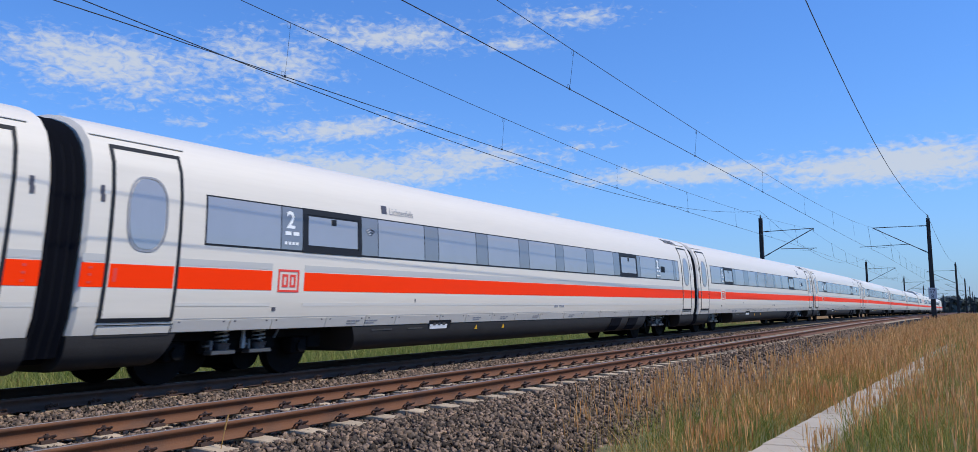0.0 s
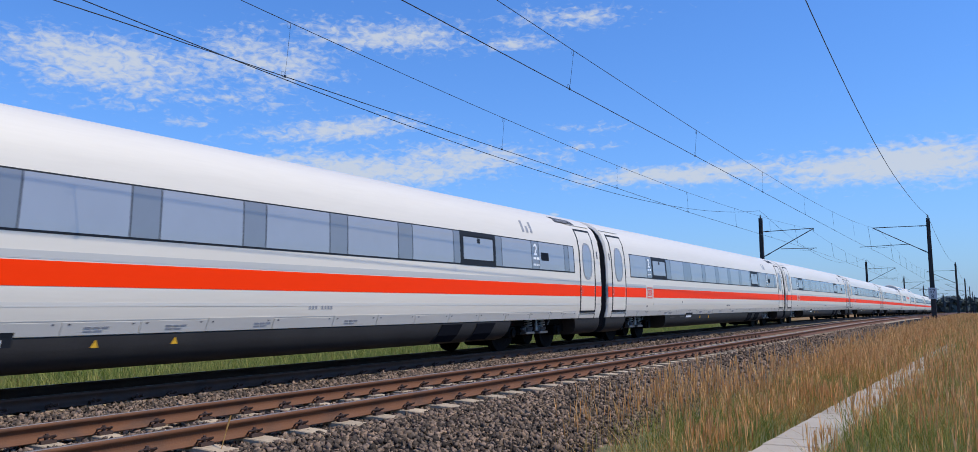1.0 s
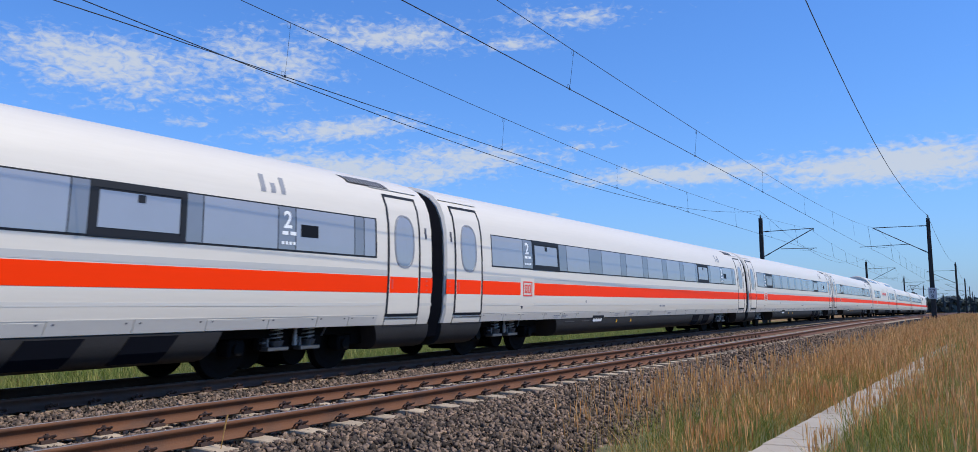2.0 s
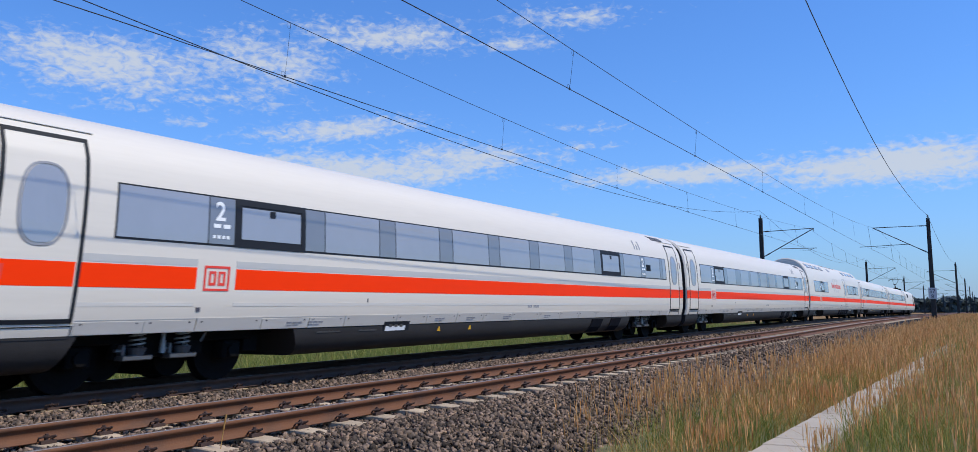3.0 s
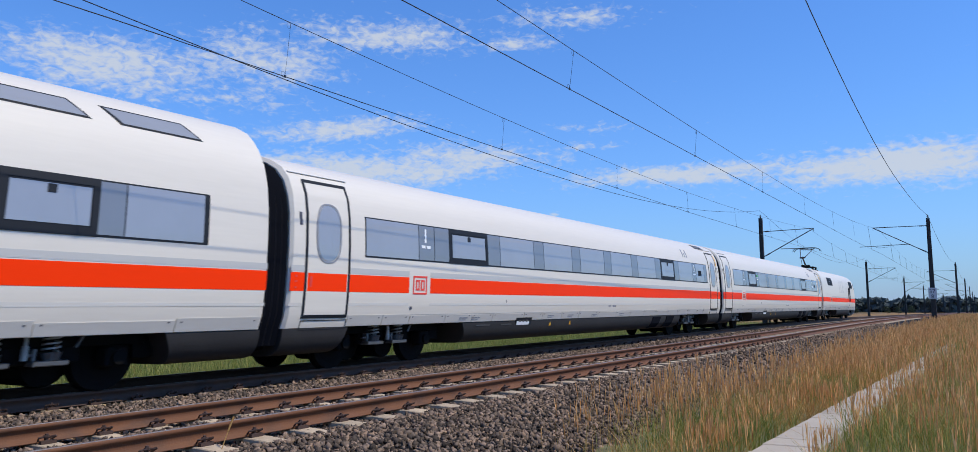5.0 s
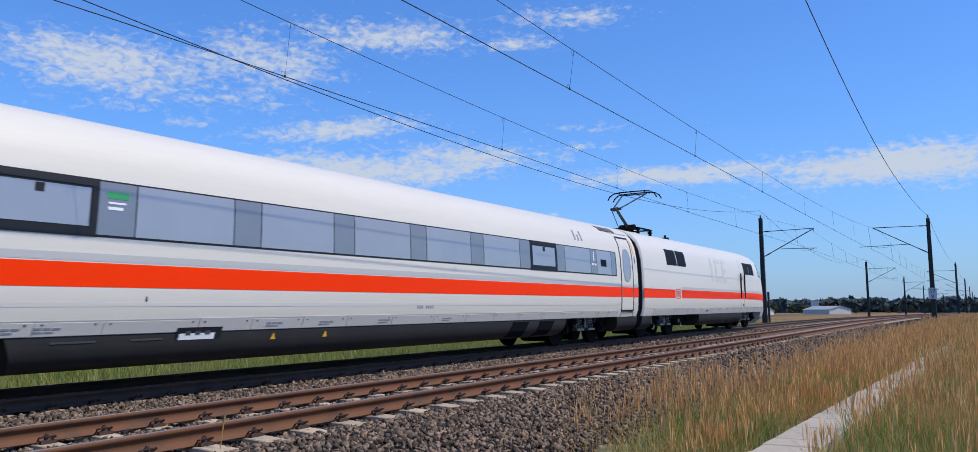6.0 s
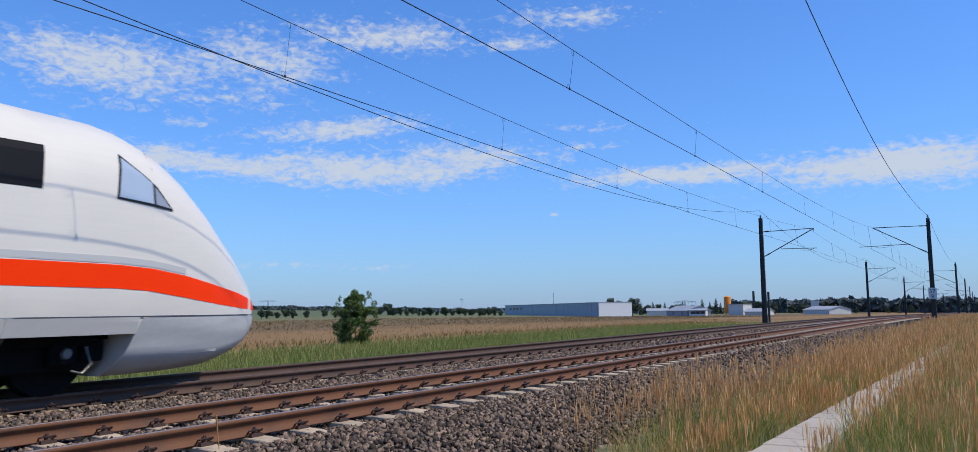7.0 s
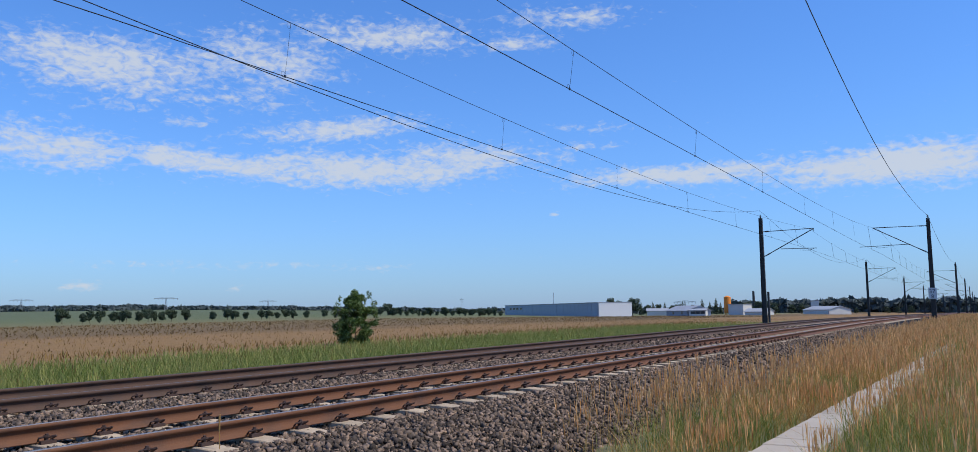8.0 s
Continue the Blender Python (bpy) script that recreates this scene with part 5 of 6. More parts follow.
def surface_top(x, y):
    lo, hi = 1.0, nose_top(x)
    for _ in range(30):
        m = (lo + hi) / 2
        if power_surface(x, m) > abs(y):
            lo = m
        else:
            hi = m
    return lo


def build_pantograph(c):
    p = part("pantograph_base", pantograph_base(), M["bogie"], c, "dark pantograph base frame with insulators")
    p.matrix_basis = pose(-0.3, 0, 0)
    bm = bmesh.new()
    bar(bm, (2.78, 0, 4.06), (1.70, 0, 4.62), 0.06, 10, 0.05)
    part("lower_arm", bm, M["arm"], p, "grey lower pantograph arm")
    bm = bmesh.new()
    for s in (-1, 1):
        bar(bm, (1.67, s * 0.12, 4.62), (3.50, s * 0.48, 5.36), 0.026, 8)
    bar(bm, (1.67, -0.2, 4.62), (1.67, 0.2, 4.62), 0.05, 10)
    bar(bm, (1.50, 0, 4.58), (1.80, 0, 4.65), 0.07, 8)
    bar(bm, (3.50, -0.52, 5.36), (3.50, 0.52, 5.36), 0.022, 8)
    part("upper_arm", bm, M["arm"], p, "grey upper pantograph arm")
    bm = bmesh.new()
    bar(bm, (2.25, 0.12, 3.95), (1.55, 0.10, 4.54), 0.014, 6)
    part("coupling_rod", bm, M["bogie"], p)
    bm = bmesh.new()
    for dx in (-0.27, 0.27):
        sweep(bm, [(3.54 + dx, y, z) for y, z in ((-0.98, 5.18), (-0.90, 5.32), (-0.74, 5.42), (-0.5, 5.452), (0, 5.46), (0.5, 5.452), (0.74, 5.42), (0.90, 5.32), (0.98, 5.18))], 0.024, 6)
    for y in (-0.5, 0.5):
        bar(bm, (3.24, y, 5.42), (3.84, y, 5.42), 0.016, 6)
    part("collector_head", bm, M["bogie"], p, "dark collector head with drooping horns")


def pantograph_base():
    bm = bmesh.new()
    for y in (-0.55, 0.55):
        box(bm, 2.3, 3.8, y - 0.05, y + 0.05, 3.94, 3.99, 0.01)
    for x in (2.35, 2.8, 3.75):
        box(bm, x - 0.05, x + 0.05, -0.6, 0.6, 3.94, 3.99, 0.01)
    for x, y in ((2.4, -0.55), (3.65, -0.55), (2.4, 0.55), (3.65, 0.55)):
        bar(bm, (x, y, 3.6), (x, y, 3.95), 0.05, 8)
        for k in range(3):
            bar(bm, (x, y, 3.76 + 0.06 * k), (x, y, 3.79 + 0.06 * k), 0.09, 10)
    bar(bm, (2.78, -0.3, 4.05), (2.78, 0.3, 4.05), 0.09, 10)
    bar(bm, (2.9, 0.2, 4.05), (3.75, 0.2, 4.0), 0.05, 8)
    for k in range(6):
        bar(bm, (3.0 + 0.13 * k, 0.2, 4.04), (3.05 + 0.13 * k, 0.2, 4.04), 0.1, 10)
    return bm


COACHES = {}
proto = build_coach(False, True)
COACHES[0] = proto
plain = build_coach(False, False, False)
COACHES[-1] = plain
COACHES[4] = build_coach(False, False)
for n in (1, 2, 3, 5):
    COACHES[n] = copy_thing(plain, pose(0, 0, 0))
COACHES[6] = build_restaurant()
COACHES[7] = build_coach(True, False)
COACHES[8] = copy_thing(COACHES[7], pose(0, 0, 0))
part("exit_notice", rect(bmesh.new(), 6.42, 6.74, 2.55, 2.64, coach_surface(COACH), 0.014), M["exit_green"], COACHES[8], "small green exit notice on the window pillar")
bm = rect(bmesh.new(), 6.44, 6.66, 2.40, 2.44, coach_surface(COACH), 0.014)
rect(bm, 6.44, 6.70, 2.48, 2.505, coach_surface(COACH), 0.014)
part("notice_text", bm, M["print_white"], COACHES[8], "pale lines of small print")
COACHES[9] = build_power_car()

# ---------------- verge: grass, cable trough ----------------


def strips(rng, x, y, z, height, width, lean, segs=4, curl=0.5, droop=None):
    """Tapered curved blades as triangles and quads, all as quads with a narrow tip."""
    n = len(x)
    az = rng.uniform(0, 2 * np.pi, n)
    face = rng.uniform(0, np.pi, n)
    k = np.linspace(0, 1, segs + 1)
    bend = lean[:, None] * (k[None] ** 2) * height[:, None]
    cx = x[:, None] + np.cos(az)[:, None] * bend
    cy = y[:, None] + np.sin(az)[:, None] * bend
    cz = z[:, None] + height[:, None] * (k[None] - 0.25 * curl * lean[:, None] * k[None] ** 2)
    w = width[:, None] * (1 - 0.85 * k[None] ** 1.5) / 2
    dx, dy = np.cos(face)[:, None] * w, np.sin(face)[:, None] * w
    v = np.stack([np.stack([cx - dx, cy - dy, cz], -1), np.stack([cx + dx, cy + dy, cz], -1)], 2)     # n, k, 2, 3
    m = (segs + 1) * 2
    f = []
    for i in range(segs):
        f.append((2 * i, 2 * i + 1, 2 * i + 3, 2 * i + 2))
    f = np.array(f)[None] + (np.arange(n) * m)[:, None, None]
    return v.reshape(-1, 3), f.reshape(-1, 4), np.stack([cx[:, -1], cy[:, -1], cz[:, -1]], 1), az


def spindles(rng, t, tall, width, lean):
    """Narrow seed heads, widest below the middle, set on the tips t."""
    n = len(t)
    k = np.array([0.0, 0.18, 0.45, 0.75, 1.0])
    prof = np.array([0.25, 0.9, 1.0, 0.6, 0.08])
    az, face = rng.uniform(0, 2 * np.pi, n), rng.uniform(0, np.pi, n)
    bend = lean[:, None] * k[None] ** 2 * tall[:, None]
    c = np.stack([t[:, :1] + np.cos(az)[:, None] * bend, t[:, 1:2] + np.sin(az)[:, None] * bend, t[:, 2:] - 0.06 + tall[:, None] * k[None]], -1)
    w = width[:, None] * prof[None] / 2
    side = np.stack([np.cos(face)[:, None] * w, np.sin(face)[:, None] * w, 0 * w], -1)
    v = np.stack([c - side, c + side], 2)
    f = np.array([(2 * i, 2 * i + 1, 2 * i + 3, 2 * i + 2) for i in range(4)])[None] + (np.arange(n) * 10)[:, None, None]
    return v.reshape(-1, 3), f.reshape(-1, 4)


def gather(pieces):
    vs, fs, o = [], [], 0
    for v, f in pieces:
        vs.append(v)
        fs.append(f + o)
        o += len(v)
    return np.concatenate(vs), np.concatenate(fs)


def trough_y(x):
    return -5.20 - 0.033 * (x - 9.1)


def gz(x, y):
    return np.array([ground_z(a, b) for a, b in zip(x, y)])


def clump_field(rng, x0, x1, y0, y1, dens, patchy=0.4):
    n = int((x1 - x0) * (y1 - y0) * dens)
    x, y = rng.uniform(x0, x1, n), rng.uniform(y0, y1, n)
    keep = np.array([noise.noise((a * 0.9, b * 0.9, 0)) for a, b in zip(x, y)]) > -patchy + rng.uniform(-0.25, 0.25, n)
    return x[keep], y[keep]


def build_verge():
    rng = np.random.default_rng(11)
    dry, green, stem, seed = [], [], [], []
    for x0, x1, y0, y1, dens, wide in ((7.5, 20, -7.8, -2.75, 200, 1.0), (20, 42, -8.0, -2.7, 125, 1.5), (42, 85, -8.5, -2.75, 60, 2.4), (85, 170, -9.0, -2.8, 16, 5.0)):
        x, y = clump_field(rng, x0, x1, y0, y1, dens, 0.12)
        off = np.abs(y - trough_y(x))
        keep = (off > 0.36) | (x > 30) | ((x > 12.0) & (rng.uniform(0, 1, len(x)) < 0.6))
        keep &= rng.uniform(0, 1, len(x)) < np.interp(y, [-6.2, -5.6, -5.4, -4.3, -3.9, -3.4, -2.9], [0.55, 0.55, 1.0, 1.0, 0.45, 0.10, 0.03])
        x, y = x[keep], y[keep]
        h = rng.uniform(0.36, 0.76, len(x))
        h *= np.where((x < 14) & (np.abs(y - trough_y(x)) < 0.8), 0.66, 1.0)
        z = gz(x, y)
        v, f, tip, az = strips(rng, x, y, z - 0.03, h, rng.uniform(0.004, 0.007, len(x)) * wide, rng.uniform(0.02, 0.26, len(x)), 4)
        stem.append((v, f))
        # feathery seed heads: three crossed spindles at the top of each stalk
        t = tip[rng.uniform(0, 1, len(x)) < 0.75]
        tall = rng.uniform(0.13, 0.25, len(t))
        lean = rng.uniform(0.02, 0.22, len(t))
        for _ in range(3):
            seed.append(spindles(rng, t, tall, rng.uniform(0.007, 0.014, len(t)) * wide ** 0.6, lean))
        x, y = clump_field(rng, x0, x1, y0, y1 - 0.75, dens * 1.35, 0.55)
        keep = (np.abs(y - trough_y(x)) > 0.34) | (x > 34)
        x, y = x[keep], y[keep]
        patch_ = np.array([noise.noise((a * 0.35, b * 0.6, 7)) for a, b in zip(x, y)])
        to_green = patch_ + rng.uniform(-0.25, 0.25, len(x)) > np.where(y < -5.6, -0.35, -0.05)
        h = rng.uniform(0.22, 0.62, len(x)) * np.where(y < -5.6, 1.15, 1.0) * (0.8 + 0.5 * np.clip(patch_, -0.5, 0.8))
        for sel, store in ((to_green, green), (~to_green, dry)):
            a, b = x[sel], y[sel]
            v, f, _, _ = strips(rng, a, b, gz(a, b) - 0.02, h[sel], rng.uniform(0.005, 0.011, len(a)) * wide, rng.uniform(0.2, 1.0, len(a)), 4)
            store.append((v, f))
    # a few lone stalks in the ballast
    cx, cy = rng.uniform(8.3, 15, 46), rng.uniform(-3.6, -2.5, 46)
    x, y = np.repeat(cx, 5) + rng.normal(0, 0.06, 230), np.repeat(cy, 5) + rng.normal(0, 0.06, 230)
    v, f, tip, _ = strips(rng, x, y, gz(x, y) + 0.10, rng.uniform(0.25, 0.66, 230), np.full(230, 0.006), rng.uniform(0.02, 0.22, 230), 4)
    stem.append((v, f))
    tall, lean = rng.uniform(0.12, 0.24, 230), rng.uniform(0.02, 0.2, 230)
    for _ in range(3):
        seed.append(spindles(rng, tip, tall, rng.uniform(0.008, 0.015, 230), lean))
    o = mesh_from("grass_stalks", *gather(stem), M["stem"])
    tagged(o, "upright straw-coloured grass stalks along the ballast edge", "grass", kind="stuff")
    o = mesh_from("grass_seed_heads", *gather(seed), M["seed"])
    tagged(o, "feathery tan seed heads on tall dry grass", "grass", kind="stuff")
    o = mesh_from("dry_grass", *gather(dry), M["dry"])
    tagged(o, "dry straw-brown grass blades on the verge", "grass", kind="stuff")
    o = mesh_from("green_grass", *gather(green), M["green"])
    tagged(o, "fresh green grass tufts under the dry stalks", "grass", kind="stuff")
    # meadow strip beyond the far track
    far, straw = [], []
    for x0, x1, y0, y1, dens, hh, wide in ((5, 62, 7.0, 11, 150, 0.46, 1.7), (8, 80, 11, 21, 75, 0.50, 2.3), (14, 120, 19, 30, 5, 0.42, 4.0), (62, 200, 7.2, 15, 9, 0.5, 5.0)):
        x, y = clump_field(rng, x0, x1, y0, y1, dens, 0.6)
        h = hh * rng.uniform(0.45, 1.15, len(x))
        tan = rng.uniform(0, 1, len(x)) < np.interp(y, [7, 16, 22, 28], [0.01, 0.03, 0.15, 0.95])
        for sel, store in ((~tan, far), (tan, straw)):
            v, f, _, _ = strips(rng, x[sel], y[sel], gz(x[sel], y[sel]) - 0.05, h[sel], rng.uniform(0.008, 0.016, sel.sum()) * wide, rng.uniform(0.1, 0.6, sel.sum()), 3)
            store.append((v, f))
    o = mesh_from("meadow_grass", *gather(far), M["green"])
    tagged(o, "tall green meadow grass beyond the tracks", "grass", kind="stuff")
    # stubble and weeds of the field
    for x0, x1, y0, y1, dens, hh, wide in ((16, 190, 27, 62, 1.6, 0.2, 6), ):
        x, y = clump_field(rng, x0, x1, y0, y1, dens, 0.2)
        v, f, _, _ = strips(rng, x, y, gz(x, y) - 0.05, hh * rng.uniform(0.4, 1.2, len(x)), rng.uniform(0.008, 0.016, len(x)) * wide, rng.uniform(0.1, 0.8, len(x)), 2)
        straw.append((v, f))
    o = mesh_from("field_stubble", *gather(straw), M["stubble"])
    tagged(o, "sparse tan stubble and straw of the field", "stubble", kind="stuff")
    weeds = []
    x, y = clump_field(rng, 25, 330, 58, 125, 1.2, 0.15)
    v, f, _, _ = strips(rng, x, y, gz(x, y) - 0.05, rng.uniform(0.10, 0.34, len(x)), rng.uniform(0.08, 0.2, len(x)), rng.uniform(0.3, 1.2, len(x)), 2)
    weeds.append((v, f))
    o = mesh_from("field_weeds", *gather(weeds), M["weed"])
    tagged(o, "dark brown withered weeds across the field", "weeds", kind="stuff")


M["stubble"] = mat("field_straw", (0.20, 0.118, 0.034), 0.9, vary=0.3, scale=0.1, second=(0.28, 0.18, 0.058), island=0.3, through_light=0.2)
M["weed"] = mat("withered_weed", (0.135, 0.083, 0.026), 0.9, vary=0.3, scale=0.2, second=(0.18, 0.115, 0.042), island=0.35, through_light=0.2)
build_verge()


def build_trough():
    t = empty("cable_trough", None, "pale weathered concrete cable trough with cover slabs in the grass", "cable trough", kind="structure")
    x, mesh = 2.0, None
    i = 0
    while x < 60:
        if mesh is None:
            s = part("cover_slab", box(bmesh.new(), -0.245, 0.245, -0.30, 0.30, -0.09, 0.0, 0.012), M["concrete"], t)
            mesh = s.data
        else:
            s = new("cover_slab", mesh)
            s.parent = t
        y = trough_y(x)
        s.matrix_basis = pose(x, y + random.uniform(-0.008, 0.008), ground_z(x, y) + 0.13 + random.uniform(-0.005, 0.005), random.uniform(-0.5, 0.5), random.uniform(-0.5, 0.5), -1.9)
        x += 0.5
    bm = bmesh.new()
    for s in (-1, 1):
        vs = []
        for xx in (1.7, 60.2):
            y, g = trough_y(xx), ground_z(xx, trough_y(xx))
            for dy, z in ((s * 0.20, -0.3), (s * 0.285, -0.3), (s * 0.285, 0.035), (s * 0.20, 0.035)):
                vs.append(bm.verts.new((xx, y + dy, g + z)))
        for k in range(4):
            bm.faces.new((vs[k], vs[(k + 1) % 4], vs[4 + (k + 1) % 4], vs[4 + k]))
    part("trough_wall", bm, M["concrete"], t)


build_trough()

# ---------------- plants ----------------


def leaf_cloud(rng, blobs, n, size, flat=0.6):
    """Small leaves scattered through ellipsoids (x, y, z, rx, ry, rz), denser near their skins."""
    b = np.array(blobs)
    vol = b[:, 3] * b[:, 4] * b[:, 5]
    pick = rng.choice(len(b), n, p=vol / vol.sum())
    d = rng.normal(size=(n, 3))
    d /= np.linalg.norm(d, axis=1)[:, None]
    r = rng.uniform(0.25, 1.12, n) ** 0.6
    c = b[pick, :3] + d * r[:, None] * b[pick, 3:]
    a = rng.normal(size=(n, 3))
    a /= np.linalg.norm(a, axis=1)[:, None]
    u = np.cross(a, rng.normal(size=(n, 3)))
    u /= np.linalg.norm(u, axis=1)[:, None]
    w = np.cross(a, u)
    s = size * rng.uniform(0.6, 1.5, n)[:, None]
    v = np.stack([c - u * s, c + w * s * flat * 0.6, c + u * s, c - w * s * flat * 0.6], 1)
    f = np.arange(n * 4).reshape(n, 4)
    return v.reshape(-1, 3), f


def build_tree(rng, name, label, category, h, w, trunk, n, size, material, blobs=None, group=""):
    t = empty(name, None, label, category, group)
    bm = bmesh.new()
    sweep(bm, [(0, 0, -0.1), (0.02 * h, 0, h * 0.3), (-0.01 * h, 0.01 * h, h * 0.62)], trunk, 7)
    for v in bm.verts:
        k = 1 - 0.7 * max(0, v.co.z) / (h * 0.62)
        v.co.x, v.co.y = v.co.x * k, v.co.y * k
    for k in range(6):
        a = k * 1.05 + rng.uniform(-0.3, 0.3)
        z = h * rng.uniform(0.18, 0.45)
        e = (w * 0.38 * math.cos(a), w * 0.38 * math.sin(a), z + h * rng.uniform(0.15, 0.35))
        sweep(bm, [(0, 0, z), (e[0] * 0.5, e[1] * 0.5, z + (e[2] - z) * 0.6), e], trunk * 0.35, 5)
    part("trunk", bm, M["bark"], t, "thin brown trunk with limbs")
    if blobs is None:
        blobs = []
        for k in range(11):
            a, r = rng.uniform(0, 6.28), rng.uniform(0.05, 0.33) * w
            blobs.append((r * math.cos(a), r * math.sin(a), h * rng.uniform(0.26, 0.80), w * rng.uniform(0.13, 0.24), w * rng.uniform(0.13, 0.24), h * rng.uniform(0.09, 0.17)))
    mesh_from("crown", *leaf_cloud(rng, blobs, n, size), material, t)
    return t


def build_plants():
    rng = np.random.default_rng(5)
    # the bush beyond the tracks
    blobs = []
    for z, w in ((0.15, 0.75), (0.3, 1.0), (0.6, 1.2), (0.95, 1.25), (1.3, 1.22), (1.65, 1.12), (2.0, 0.98), (2.3, 0.8), (2.6, 0.6)):
        for k in range(6):
            a, r = rng.uniform(0, 6.28), w * rng.uniform(0.3, 0.75)
            blobs.append((1.25 * r * math.cos(a), 1.25 * r * math.sin(a), z + rng.uniform(-0.15, 0.15), rng.uniform(0.20, 0.40), rng.uniform(0.20, 0.38), rng.uniform(0.16, 0.32)))
    for k in range(34):
        a, z = rng.uniform(0, 6.28), rng.uniform(0.5, 2.75)
        r = 1.5 * math.sqrt(max(0.05, 1 - ((z - 1.1) / 1.95) ** 2)) * rng.uniform(0.75, 1.0)
        blobs.append((r * math.cos(a), r * math.sin(a), z + 0.15, 0.09, 0.09, rng.uniform(0.18, 0.34)))
    blobs += [(-0.25, 0, 2.95, 0.22, 0.22, 0.25), (0.45, 0.2, 2.85, 0.2, 0.2, 0.22), (0.1, 0.1, 3.05, 0.14, 0.14, 0.2)]
    b = build_tree(rng, "bush", "dense dark green bush standing in the meadow", "bush", 3.1, 2.6, 0.04, 17000, 0.072, M["leaf"], blobs)
    b.matrix_basis = pose(36.8, 24.5, ground_z(36.8, 24.5), 0, 0, 30)
    # young trees along the field road: azimuth, height
    proto = [build_tree(rng, "field_tree", "small round-headed young tree on the field edge", "tree", 3.0, 3.0, 0.08, 2600, 0.19, M["far_leaf"], None, "young trees along the field") for _ in range(3)]
    row = [(58.96, 3.6), (57.8, 2.7), (57.4, 2.9), (56.85, 3.0), (56.0, 3.1), (55.7, 2.6), (55.3, 3.1), (54.56, 3.1), (54.0, 3.3), (53.8, 2.9), (53.17, 3.0), (52.6, 3.1), (51.7, 3.2),
           (50.05, 2.9), (49.1, 3.2), (48.6, 2.8), (47.9, 2.6), (46.9, 2.7), (46.4, 2.8), (45.9, 2.5), (45.3, 2.9), (44.8, 2.7), (43.9, 2.9), (42.7, 2.6), (41.9, 2.5)]
    for i, (az, h) in enumerate(row):
        d = 190 + 3.0 * (59 - az) + rng.uniform(-4, 4)
        x, y = polar(az, d)
        m = pose(x, y, ground_z(x, y) - 0.1, 0, 0, rng.uniform(0, 360)) @ Matrix.Diagonal((h / 3.1, h / 3.1, h / 2.9, 1))
        t = proto[i] if i < 3 else copy_thing(proto[i % 3], pose(0, 0, 0))
        t.matrix_basis = m
    # hedge trees before the far ridge
    for i in range(26):
        az = 39.6 - 9.0 * i / 25 + rng.uniform(-0.15, 0.15)
        d = 330 + rng.uniform(-15, 25)
        h = rng.uniform(2.8, 4.2) if i != 3 else 6.0
        x, y = polar(az, d)
        t = copy_thing(proto[i % 3], pose(0, 0, 0))
        t.matrix_basis = pose(x, y, ground_z(x, y) - 0.2, 0, 0, rng.uniform(0, 360)) @ Matrix.Diagonal((h / 2.9, h / 2.9, h / 3.0, 1))
    # taller trees and conifers by the sheds
    big = build_tree(rng, "tall_tree", "tall dark tree rising behind the sheds", "tree", 10.0, 8.5, 0.25, 2200, 0.38, M["far_leaf"], None, "trees by the sheds")
    fir_blobs = [(0, 0, 1.2 + 0.9 * k, 1.9 - 0.19 * k, 1.9 - 0.19 * k, 0.55) for k in range(9)]
    fir = build_tree(rng, "conifer", "dark pointed conifer by the sheds", "tree", 10.0, 3.5, 0.2, 1400, 0.30, M["far_leaf"], fir_blobs, "trees by the sheds")
    spots = [(22.8, 400, 1.05, 0), (22.2, 410, 0.9, 0), (21.3, 380, 1.0, 0), (20.7, 440, 0.8, 1), (20.3, 450, 0.7, 0), (19.9, 450, 0.85, 1), (19.5, 460, 0.75, 0), (19.1, 455, 0.8, 1), (18.6, 470, 0.7, 0),
             (18.1, 470, 0.75, 0), (17.9, 470, 0.9, 1), (17.2, 480, 0.7, 0), (16.6, 470, 1.0, 1), (16.1, 480, 0.85, 1), (15.7, 470, 1.05, 1), (15.4, 480, 0.8, 1), (14.0, 520, 0.9, 0), (13.6, 530, 0.95, 0),
             (12.9, 540, 1.0, 0), (12.4, 560, 1.05, 0), (11.9, 560, 0.9, 0), (10.9, 600, 0.8, 0), (10.3, 600, 0.85, 0), (7.6, 560, 0.55, 0), (7.0, 540, 0.5, 0), (5.2, 520, 0.55, 0), (4.6, 480, 0.5, 0), (3.9, 470, 0.55, 0)]
    used = set()
    for az, d, k, kind in spots:
        src = (big, fir)[kind]
        t = src if kind not in used else copy_thing(src, pose(0, 0, 0))
        used.add(kind)
        x, y = polar(az, d)
        t.matrix_basis = pose(x, y, ground_z(x, y) - 0.2, 0, 0, rng.uniform(0, 360)) @ Matrix.Diagonal((k, k, k, 1))
    # far woods on the rises
    vs, o = [], 0
    fs = []
    for a0, a1, d0, h0, n in ((-3, 9.5, 1000, 21, 7500), (9.5, 15, 1100, 22, 3500), (15, 32, 1500, 13, 3000), (32, 66, 1700, 9, 12000), (53, 66, 2000, 15, 9000)):
        az = rng.uniform(a0, a1, n)
        d = d0 * rng.uniform(0.97, 1.12, n)
        crest = np.array([0.62 + 0.34 * noise.noise((q * 0.9, d0, 0)) + 0.22 * noise.noise((q * 3.7, d0, 3)) + 0.12 * noise.noise((q * 11.0, d0, 5)) for q in az])
        x, y = d * np.cos(np.radians(az)), EYE[1] + d * np.sin(np.radians(az))
